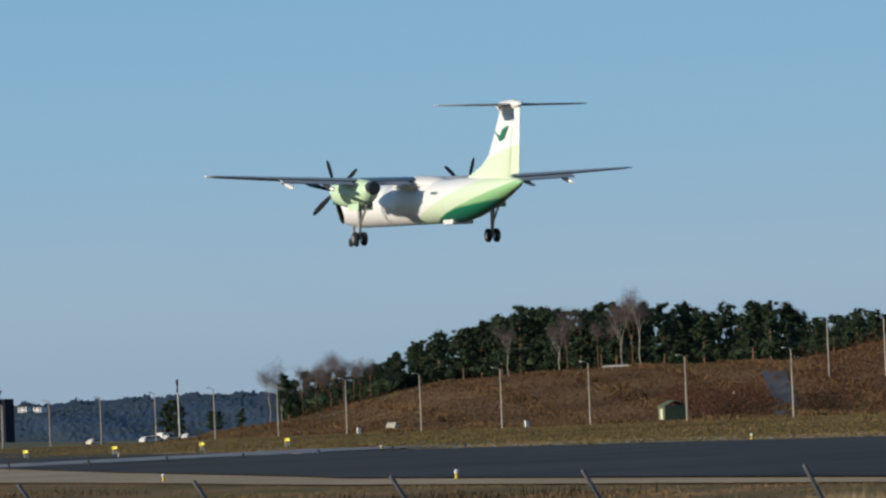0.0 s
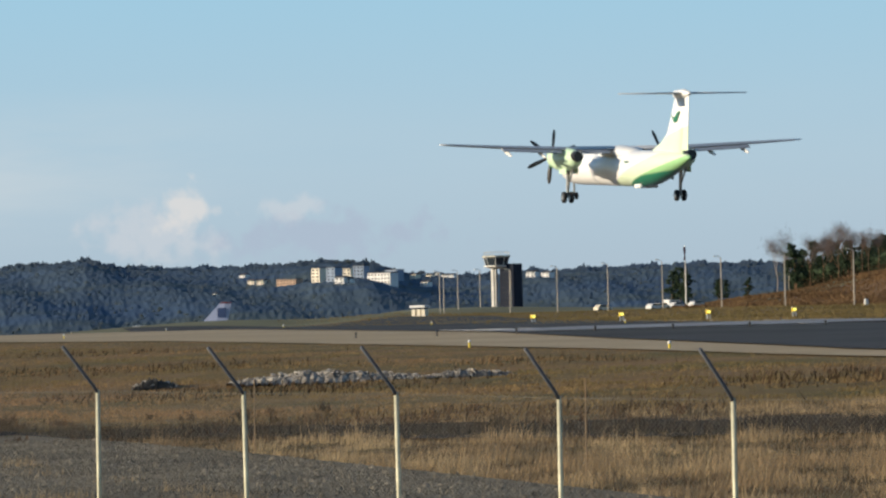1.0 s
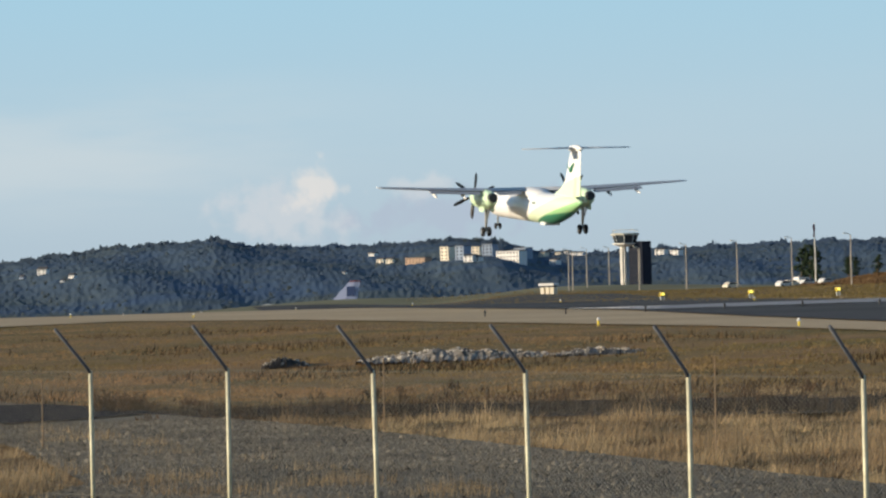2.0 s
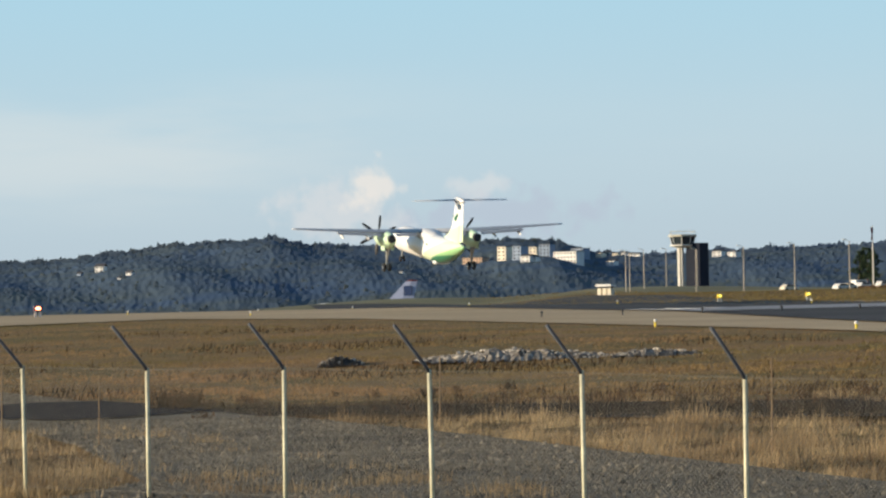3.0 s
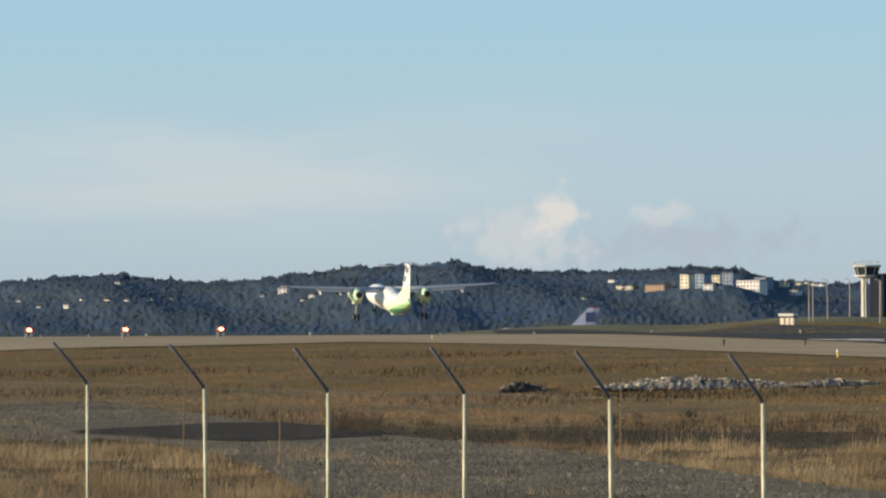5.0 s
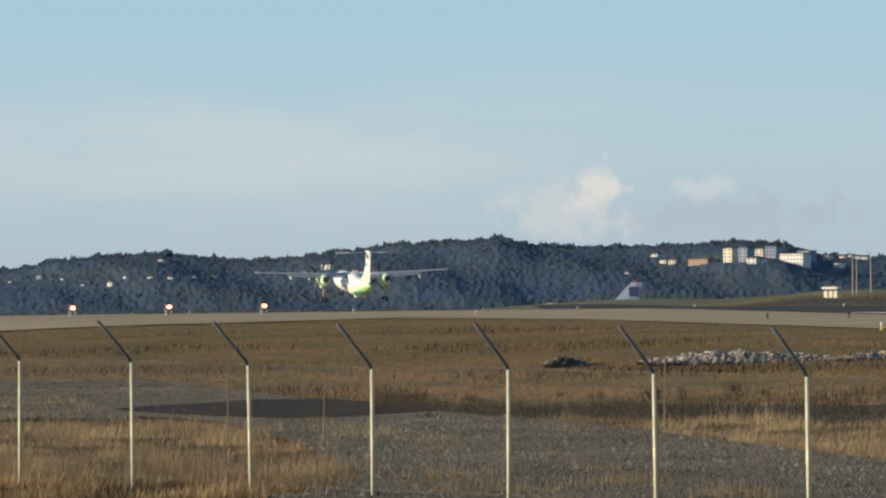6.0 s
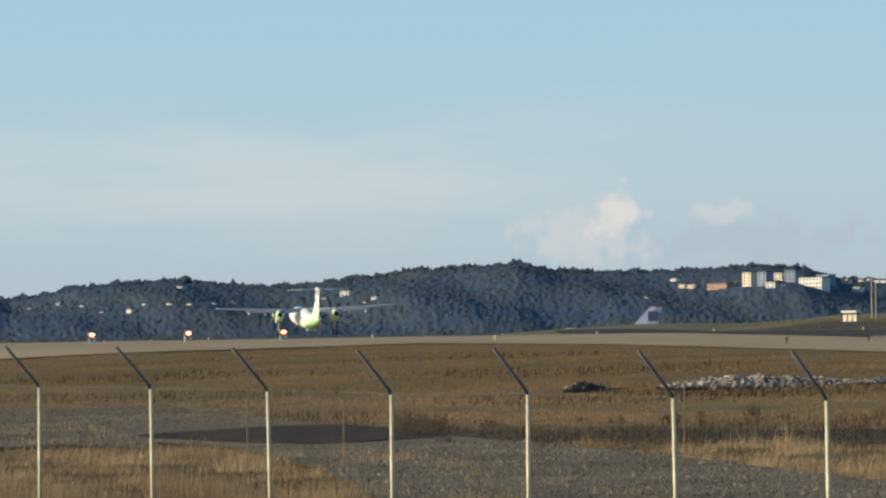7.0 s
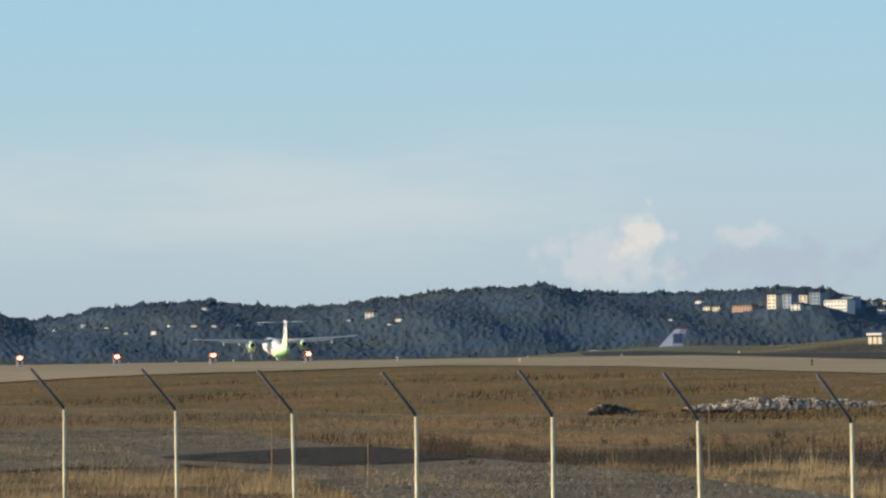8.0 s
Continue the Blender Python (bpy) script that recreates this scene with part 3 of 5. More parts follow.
def lump(rng, c, size):
    """A small ragged solid of twenty faces: the dense inside of a clump."""
    a = 2 * math.pi * np.arange(5) / 5
    top, bot = np.array([0, 0, .8]), np.array([0, 0, -.6])
    up = np.stack([np.cos(a) * .85, np.sin(a) * .85, np.full(5, .3)], -1)
    lo = np.stack([np.cos(a + .6) * .85, np.sin(a + .6) * .85, np.full(5, -.3)], -1)
    P = np.concatenate([[top], up, lo, [bot]]) * size * rng.uniform(.7, 1.2, (12, 1))
    T = []
    for k in range(5):
        q = (k + 1) % 5
        T += [(0, 1 + k, 1 + q), (1 + k, 6 + k, 1 + q), (1 + q, 6 + k, 6 + q), (11, 6 + q, 6 + k)]
    return P[np.array(T)].reshape(-1, 3) + c


def tri_mesh(name, V, mat, parent):
    ob = from_arrays(name, V, np.arange(len(V)).reshape(-1, 3), mat)
    ob.parent = parent
    return ob


def pine(seed, h):
    rng = np.random.default_rng(seed)
    top = new("pine_tree")
    lean = rng.normal(0, .02 * h, 2)
    bm = bmesh.new()
    pts = [(lean[0] * t * t, lean[1] * t * t, h * .95 * t - .5) for t in np.linspace(0, 1, 6)]
    tube(bm, pts, [.24, .21, .18, .14, .09, .04], 7)
    for k in range(9):
        t = rng.uniform(.45, .92)
        a = rng.uniform(0, 6.28)
        l = h * .16 * (1.25 - t)
        p = Vector((lean[0] * t * t, lean[1] * t * t, h * .95 * t - .5))
        tube(bm, [p, p + Vector((math.cos(a) * l, math.sin(a) * l, l * .35))], [.07, .025], 5)
    part("trunk", bm, BARK, top)
    V = []
    low = rng.uniform(.10, .32)
    for k in range(26):
        # flat pads of needles, wide in the middle of the crown and rounded at its top
        t = low + (1 - low) * (k + rng.uniform(0, 1)) / 26
        q = (t - low) / (1 - low)
        wide = h * .17 * (math.sin(math.pi * min(1, .22 + .70 * q)) ** .7) * rng.uniform(.7, 1.2)
        a = rng.uniform(0, 6.28)
        d = wide * math.sqrt(rng.uniform(.05, 1))
        p = np.array([lean[0] * t * t + d * math.cos(a), lean[1] * t * t + d * math.sin(a), h * t - .4 * q])
        for n in range(4):
            c = p + rng.normal(0, 1, 3) * np.array([.75, .75, .28])
            V.append(cards(rng, c, np.array([.55, .55, .34]), 26, .36))
            V.append(lump(rng, c, .68))
    tri_mesh("crown", np.concatenate(V), NEEDLE, top)
    return tagged(top, "tall dark green pine on the bank", "tree", "trees on the bank")


def bare_tree(seed, h, bark, label):
    rng = np.random.default_rng(seed)
    top = new("bare_tree")
    bm = bmesh.new()
    tips = []

    def limb(p, d, l, r, depth):
        q = p + d * l
        mid = p + d * l * .5 + Vector(rng.normal(0, .05, 3)) * l
        tube(bm, [p, mid, q], [r, r * .8, r * .55], 5, False)
        if depth <= 1:
            tips.append(q)
        if depth == 0:
            return
        for k in range(3 if depth > 1 else 4):
            e = (d + Vector(rng.normal(0, .30, 3)) + Vector((0, 0, .25))).normalized()
            limb(p + d * l * rng.uniform(.55, 1), e, l * rng.uniform(.5, .72), r * .5, depth - 1)
    limb(Vector((0, 0, -.4)), Vector((0, 0, 1)), h * .45, .13, 3)
    part("trunk", bm, bark, top)
    V = []
    for q in tips:
        n = 36
        a = rng.normal(0, 1, (n, 3)) * .35 + np.array([0, 0, .35])
        s = np.array(q) + np.clip(rng.normal(0, .75, (n, 3)), -1.4, 1.4)
        w = rng.normal(0, .028, (n, 3))
        V.append(np.stack([s, s + w, s + a * 1.6], 1).reshape(-1, 3))
    tri_mesh("twig_crown", np.concatenate(V), TWIG, top)
    return tagged(top, label, "tree", "trees on the bank")


def on_bank(b, x):
    y = x / math.tan(radians(b))
    return x, y, g(x, y)


def grove():
    rng = random.Random(4)
    pines = [pine(20 + k, 14.0) for k in range(7)]
    used = set()

    def plant(src, b, x, h, base=14.0):
        X, Y, Z = on_bank(b, x)
        s = h / base
        m = Matrix.Translation((X, Y, Z - .2)) @ Euler((0, 0, rng.uniform(0, 6.28))).to_matrix().to_4x4()
        if src not in used:
            used.add(src)
            src.matrix_world = m
            o = src
        else:
            o = copy_thing(src, m)
        w = s * rng.uniform(.9, 1.12)
        o.scale = (w, w, s)
    tops = [(24.4, .0155), (24.9, .0206), (25.4, .0231), (26.07, .0262), (26.65, .0286), (27.22, .0267), (27.97, .028), (28.53, .0264), (29.18, .0259), (29.92, .026), (30.32, .0257), (30.63, .021), (30.96, .0233), (31.6, .0232), (33, .024), (36, .025)]
    tb, ts = [t[0] for t in tops], [t[1] for t in tops]
    b = 24.35
    k = 0
    while b < 33.5:
        x = rng.uniform(392, 405)
        X, Y, Z = on_bank(b, x)
        h = EYE + float(np.interp(b, tb, ts)) * math.hypot(X, Y) - Z
        plant(pines[k % 7], b, x, h * rng.uniform(.92, 1.08))
        for row in (412, 428, 446):
            x = rng.uniform(row, row + 14)
            bb = b + rng.uniform(-.15, .15)
            X, Y, Z = on_bank(bb, x)
            hh = EYE + float(np.interp(bb, tb, ts)) * math.hypot(X, Y) - Z
            plant(pines[(k * 3 + row) % 7], bb, x, hh * rng.uniform(.8, .98))
        b += rng.uniform(.22, .36)
        k += 1
    # the lower clump at the bank's foot, and single trees
    for bb, x, s in ((23.0, 385, .0135), (23.25, 392, .0140), (23.5, 396, .0125), (23.75, 388, .0140), (24.0, 400, .0135), (24.25, 392, .0142), (23.1, 405, .012), (23.6, 410, .014), (24.1, 412, .014)):
        X, Y, Z = on_bank(bb, x)
        plant(pines[rng.randrange(7)], bb, x, EYE + s * math.hypot(X, Y) - Z)
    for bb, x, s in ((21.2, 400, .0075), (21.33, 402, .0080), (21.42, 399, .0068), (21.88, 410, .0050), (22.0, 410, .0046), (22.3, 400, .0052)):
        X, Y, Z = on_bank(bb, x)
        plant(pines[rng.randrange(7)], bb, x, EYE + s * math.hypot(X, Y) - Z)
    birch = [bare_tree(60 + k, 14.0, BIRCH, "leafless pale birch on the bank") for k in range(2)]
    brown = [bare_tree(70 + k, 14.0, BARK, "leafless brown broadleaf tree on the bank") for k in range(3)]
    for n, (bb, x, s, src) in enumerate(((22.72, 385, .0150, birch[0]), (22.9, 387, .0130, birch[1]), (23.6, 384, .0168, brown[0]), (23.8, 386, .0172, brown[1]), (24.05, 383, .0162, brown[2]), (23.4, 388, .0155, brown[1]), (23.2, 386, .0140, brown[0]), (23.5, 390, .0160, brown[2]), (23.7, 389, .0165, brown[0]), (23.95, 388, .0168, brown[1]), (24.2, 386, .0158, brown[2]), (22.98, 388, .0125, brown[1]),
                                        (26.2, 388, .0225, birch[0]), (27.05, 388, .0255, brown[0]), (27.85, 386, .0290, birch[1]), (28.0, 390, .0300, brown[2]), (28.12, 388, .0285, birch[0]), (26.95, 392, .024, birch[1]), (27.5, 386, .024, brown[1]))):
        X, Y, Z = on_bank(bb, x)
        plant(src, bb, x, EYE + s * math.hypot(X, Y) - Z, 13.0)


def tufts(rng, x, y, h, w, mat, name, label, category):
    """Upright withered tufts, three crossing blades at each place, as one object."""
    n = len(x)
    z = ground(x, y) - .05
    base = np.stack([x, y, z], -1)
    V = []
    for k in range(3):
        a = rng.uniform(0, 6.28, n)
        off = np.stack([np.cos(a) * w, np.sin(a) * w, 0 * w], -1)
        tip = base + np.stack([rng.normal(0, .3, n) * h, rng.normal(0, .3, n) * h, h * rng.uniform(.6, 1.1, n)], -1)
        V.append(np.stack([base - off, base + off, tip], 1))
    V = np.concatenate(V).reshape(-1, 3)
    ob = from_arrays(name, V, np.arange(len(V)).reshape(-1, 3), mat)
    return tagged(ob, label, category, kind="stuff")


def bank_scrub():
    rng = np.random.default_rng(9)
    N = 60000
    b = rng.uniform(21.2, 33.5, N)
    x = rng.uniform(294, 410, N)
    y = x / np.tan(np.radians(b))
    h = rng.uniform(.12, .5, N) * (1 + .9 * (np.sin(b * 4.1 + x * .11) > .6))
    tufts(rng, x, y, h, h * .55, BANK_BLADE, "bank_scrub", "russet heather and dry grass over the bank", "scrub")
    N = 50000
    b = rng.uniform(15.5, 34, N)
    x = rng.uniform(131, 296, N)
    y = x / np.tan(np.radians(b))
    h = rng.uniform(.08, .28, N)
    tufts(rng, x, y, h, h * .9, VERGE, "verge_grass", "short olive and straw coloured grass beyond the runway", "grass")
    # dark leafless bushes and the undergrowth below the pines
    V = []
    for k in range(120):
        bb = rng.choice([rng.uniform(29.3, 29.85), rng.uniform(30.45, 30.9), rng.uniform(23.0, 24.4)])
        xx = rng.uniform(308, 330) if bb > 25 else rng.uniform(384, 396)
        yy = xx / math.tan(math.radians(bb))
        V.append(cards(rng, np.array([xx, yy, g(xx, yy) + .8]), np.array([1.0, 1.0, .7]), 60, .34))
    ob = from_arrays("bank_bushes", np.concatenate(V), np.arange(3 * 60 * 120).reshape(-1, 3), WEED)
    tagged(ob, "dark leafless bushes on the bank", "bushes", kind="stuff")
    V = []
    for k in range(900):
        bb = rng.uniform(26.0, 33.4) if k < 150 else (rng.uniform(30.5, 33.4) if k < 520 else rng.uniform(28.4, 29.9))
        xx = rng.uniform(312, 388) if k < 520 else rng.uniform(312, 346)
        yy = xx / math.tan(math.radians(bb))
        hh = rng.uniform(.5, 1.2) if k < 150 else rng.uniform(.9, 2.6)
        V.append(cards(rng, np.array([xx, yy, g(xx, yy) + hh * .55]), np.array([hh * .6, hh * .6, hh * .42]), 50, .26))
    V = np.concatenate(V)
    ob = from_arrays("russet_bushes", V, np.arange(len(V)).reshape(-1, 3), RUSSET)
    tagged(ob, "russet leafless bushes over the bank", "bushes", kind="stuff")
    V = []
    for k in range(1250):
        bb = rng.uniform(23.0, 33.5)
        xx = rng.uniform(400, 450)
        yy = xx / math.tan(math.radians(bb))
        hh = rng.uniform(1.2, 5.6)
        c = np.array([xx, yy, g(xx, yy) + hh * .5])
        V.append(lump(rng, c, hh * .3))
        V.append(cards(rng, c, np.array([hh * .34, hh * .34, hh * .32]), 80, .5))
    for k in range(380):
        bb = rng.uniform(22.95, 24.6)
        xx = rng.uniform(388, 412)
        yy = xx / math.tan(math.radians(bb))
        hh = rng.uniform(2.8, 6.8)
        c = np.array([xx, yy, g(xx, yy) + hh * .5])
        V.append(lump(rng, c, hh * .28))
        V.append(cards(rng, c, np.array([hh * .3, hh * .3, hh * .36]), 80, .5))
    V = np.concatenate(V)
    ob = from_arrays("undergrowth", V, np.arange(len(V)).reshape(-1, 3), NEEDLE)
    tagged(ob, "dark green undergrowth filling the wood", "undergrowth", kind="stuff")


def bank_point(b, x):
    return x, x / math.tan(radians(b))


draped("bank_path", [bank_point(30.02, 306), bank_point(29.95, 335), bank_point(29.85, 366)], [bank_point(30.40, 306), bank_point(30.32, 335), bank_point(30.2, 366)], PATH_GREY, .25,
       "blue-grey asphalt path climbing the bank", "path", 30, 6)
far_hills()
settlement()
hill_woods()
grove()
bank_scrub()


# ---- airfield things ----
def control_tower():
    top = new("control_tower")
    b, r = radians(18.66), 1300.0
    x, y = r * math.sin(b), r * math.cos(b)
    top.matrix_world = Matrix.Translation((x, y, -2.1)) @ pose(0, 0, 0, 0, 0, -46)
    bm = bmesh.new()
    rounded(bm, -1.35, -.5, -3, -.5, 1.0, 16.6, .1)
    part("column", bm, CONCRETE, top, "pale concrete column")
    bm = bmesh.new()
    rounded(bm, .0, -.4, -3, .35, 1.0, 16.6, .1)
    part("column", bm, CONCRETE, top, "pale concrete column")
    bm = bmesh.new()
    box(bm, -.5, -.1, -3, .0, 1.2, 16.4)
    part("window_strip", bm, GLASS, top, "dark recessed glass strip")
    bm = bmesh.new()
    rounded(bm, 1.3, .5, -3, 6.4, 7, 17.3, .15)
    part("stair_block", bm, DARKWALL, top, "dark clad stair and lift block")
    bm = bmesh.new()
    for k in range(9):
        box(bm, 1.7, .44, 1 + 1.7 * k, 6.1, .49, 1.06 + 1.7 * k)
    part("cladding_joints", bm, BLACK, top)

    def octo(rx, z):
        return [(math.cos(math.pi / 8 + k * math.pi / 4) * rx, 1 + math.sin(math.pi / 8 + k * math.pi / 4) * rx, z) for k in range(8)]
    bm = bmesh.new()
    loft(bm, [octo(1.9, 15.7), octo(3.7, 16.3), octo(4.2, 16.4), octo(4.2, 16.8)])
    part("balcony", bm, CONCRETE, top)
    bm = bmesh.new()
    loft(bm, [octo(3.5, 16.804), octo(4.2, 19.4)])
    part("cab_glass", bm, GLASS, top, "outward leaning dark cab windows")
    for k in range(8):
        a = math.pi / 8 + k * math.pi / 4
        bm = bmesh.new()
        tube(bm, [(math.cos(a) * 3.55, 1 + math.sin(a) * 3.55, 17), (math.cos(a) * 4.25, 1 + math.sin(a) * 4.25, 19.4)], .12, 6)
        part("mullion", bm, CONCRETE, top)
    bm = bmesh.new()
    loft(bm, [octo(4.5, 19.42), octo(4.7, 19.5), octo(4.7, 19.9), octo(4.2, 20.1)])
    part("cab_roof", bm, STEEL, top)
    bm = bmesh.new()
    for k in range(16):
        a = k * math.pi / 8
        tube(bm, [(math.cos(a) * 4.1, 1 + math.sin(a) * 4.1, 20.25), (math.cos(a) * 4.1, 1 + math.sin(a) * 4.1, 21.2)], .05, 5)
    tube(bm, [(math.cos(k * math.pi / 12) * 4.1, 1 + math.sin(k * math.pi / 12) * 4.1, 21.2) for k in range(25)], .05, 5)
    part("roof_railing", bm, STEEL, top)
    tagged(top, "airport control tower with pale columns and dark glazed cab", "control tower")


def street_lamp():
    top = new("street_lamp")
    bm = bmesh.new()
    tube(bm, [(0, 0, -.6), (0, 0, 5), (0, 0, 9.9)], [.17, .14, .10], 8)
    part("pole", bm, material("lamp_pole", (0.42, 0.37, 0.30), .8, vary=.2), top)
    bm = bmesh.new()
    tube(bm, [(0, 0, 9.75), (-.35, 0, 10.05), (-.9, 0, 10.15)], .06, 6)
    part("arm", bm, STEEL, top)
    bm = bmesh.new()
    rounded(bm, -1.45, -.16, 10.06, -.75, .16, 10.24, .05)
    part("lamp_head", bm, STEEL, top, "grey flat lamp head")
    tagged(top, "tall pale street lamp beside the airfield road", "street lamp", "street lamps along the road")
    first = True
    spots = [(290, 496.6 + 32 * k) for k in range(12)] + [(318, 430), (345, 560), (352, 590), (380, 600)] + [(285, 885), (295, 913), (314, 960), (332, 996), (342, 1000)]
    for k, (x, y) in enumerate(spots):
        m = Matrix.Translation((x, y, g(x, y)))
        if k == 0:
            top.matrix_world = m
        else:
            copy_thing(top, m)


def papi(x, y, glow_mat, label):
    top = new("approach_light_unit")
    top.matrix_world = Matrix.Translation((x, y, g(x, y) + .06)) @ pose(0, 0, 0, 0, 0, -x / y * 20)
    for s in (-.24, .24):
        bm = bmesh.new()
        rounded(bm, s - .13, -.1, -.3, s + .13, .1, .62, .03)
        part("leg", bm, WHITEWALL, top)
    bm = bmesh.new()
    rounded(bm, -.40, -.5, .6, .40, .6, 1.12, .1)
    part("housing", bm, YELLOW if glow_mat is LAMP_WARM else RED_PAINT, top)
    bm = bmesh.new()
    bmesh.ops.create_uvsphere(bm, u_segments=14, v_segments=10, radius=.25, matrix=Matrix.Translation((0, -.5, .88)) @ Matrix.Diagonal((1.15, .4, .72, 1)))
    part("lens", bm, glow_mat, top, "lit lens")
    bm = bmesh.new()
    box(bm, -.38, -.45, 1.121, .38, .5, 1.15)
    part("cover", bm, WHITEWALL, top, "white top plate")
    if glow_mat is LAMP_WARM:
        top.scale = (.62, .62, .8)
    tagged(top, label, "approach light", "approach slope lights")


def edge_light(x, y, mat, h, label, group):
    top = new("runway_light")
    top.matrix_world = Matrix.Translation((x, y, g(x, y) + .1))
    bm = bmesh.new()
    tube(bm, [(0, 0, -.1), (0, 0, h * .55)], .06, 8)
    part("stem", bm, BLACK if mat is BLACK else YELLOW, top)
    bm = bmesh.new()
    tube(bm, [(0, 0, h * .55), (0, 0, h * .75), (0, 0, h)], [.08, .095, .05], 10)
    part("lamp", bm, mat, top)
    tagged(top, label, "runway light", group)


def runway_marks():
    """Threshold bars, each worn stripe a part of the runway."""
    rw = bpy.data.objects["runway"]
    bm = bmesh.new()
    box(bm, -.9, -15, 0, .9, 15, .02)
    me = bpy.data.meshes.new("stripe")
    bm.to_mesh(me)
    bm.free()
    me.materials.append(WHITE_PAINT)
    for k in range(5, 12):
        x = RX + (k - 5.5) * 3.4
        o = new("stripe", me)
        o.parent = rw
        o.location = (x, 300, g(x, 300) + .135)


def flagpole():
    top = new("flagpole")
    b, r = radians(21.41), 1010.0
    x, y = r * math.sin(b), r * math.cos(b)
    top.matrix_world = Matrix.Translation((x, y, g(x, y)))
    bm = bmesh.new()
    tube(bm, [(0, 0, -.5), (0, 0, 9), (0, 0, 15.6)], [.2, .16, .09], 8)
    part("pole", bm, CONCRETE, top)
    bm = bmesh.new()
    sec = []
    for k in range(7):
        z = 15.2 - k * .55
        w = .30 + .12 * math.sin(k * 1.3)
        sec.append([(-.1 - w, -.05, z), (-.05, .08, z), (.1 + .1 * math.sin(k), -.06, z), (-.02, -.12, z)])
    loft(bm, sec)
    part("flag", bm, RED_PAINT, top, "limp dark red flag")
    tagged(top, "tall flagpole with a limp dark flag", "flagpole")


def car(b, r, mat, label, van=False):
    top = new("car" if not van else "van")
    x, y = r * math.sin(radians(b)), r * math.cos(radians(b))
    top.matrix_world = Matrix.Translation((x, y, g(x, y) + .05)) @ pose(0, 0, 0, 0, 0, 60 + b * 7)
    prof = [(-2.1, .35), (-2.15, .8), (-1.9, .95), (-1.2, 1.0), (-.6, 1.45), (1.2, 1.48), (1.9, 1.0), (2.1, .9), (2.1, .35)]
    if van:
        prof = [(-2.4, .4), (-2.45, 1.1), (-1.9, 1.25), (-1.3, 2.05), (2.3, 2.1), (2.4, 1.9), (2.45, .4)]
    bm = bmesh.new()
    loft(bm, [[(px, s, pz) for px, pz in prof] for s in (-.85, -.8, .8, .85)])
    part("body", bm, mat, top)
    bm = bmesh.new()
    zt = 1.75 if van else 1.38
    box(bm, -1.0, -.87, 1.02 if not van else 1.3, 1.4, .87, zt)
    part("windows", bm, GLASS, top)
    for wx in (-1.3, 1.35):
        for s in (-.8, .8):
            bm = bmesh.new()
            tube(bm, [(wx, s - .1, .33), (wx, s + .1, .33)], .33, 12)
            part("wheel", bm, RUBBER, top)
    tagged(top, label, "car")


def shed():
    top = new("shed")
    x, y = on_bank(28.53, 303)[:2]
    top.matrix_world = Matrix.Translation((x, y, g(x, y))) @ pose(0, 0, 0, 0, 0, -8)
    bm = bmesh.new()
    box(bm, -1.75, -1.5, -.5, 1.75, 1.5, 2.5)
    part("wall", bm, GREENBOX, top)
    bm = bmesh.new()
    loft(bm, [[(-1.95, yy, 2.45), (0, yy, 3.3), (1.95, yy, 2.45), (0, yy, 3.15)] for yy in (-1.7, 1.7)])
    part("roof", bm, GREENBOX, top)
    # no real door: a pale panel puts the end wall's sunlight into colour
    bm = bmesh.new()
    box(bm, -1.79, -.6, 0, -1.752, .5, 2.0)
    part("door", bm, CREAM, top, "pale panel for sunlight on the end wall")
    tagged(top, "small green shed with pale sunlit end", "shed")


def hut():
    top = new("hut")
    b, r = 17.56, 830.0
    x, y = r * math.sin(radians(b)), r * math.cos(radians(b))
    top.matrix_world = Matrix.Translation((x, y, -0.35)) @ pose(0, 0, 0, 0, 0, -45)
    for s in (-1.2, .0, 1.1):
        bm = bmesh.new()
        rounded(bm, s - .45, -.8, -1.5, s + .4, .8, 1.75, .05)
        part("pillar", bm, CREAM, top)
    bm = bmesh.new()
    box(bm, -1.5, -.7, 1.754, 1.3, .7, 2.1)
    part("window", bm, GLASS, top)
    bm = bmesh.new()
    rounded(bm, -1.9, -1.2, 2.104, 1.7, 1.2, 2.6, .1)
    part("roof", bm, WHITEWALL, top)
    tagged(top, "small pale equipment hut with a flat white roof", "hut")


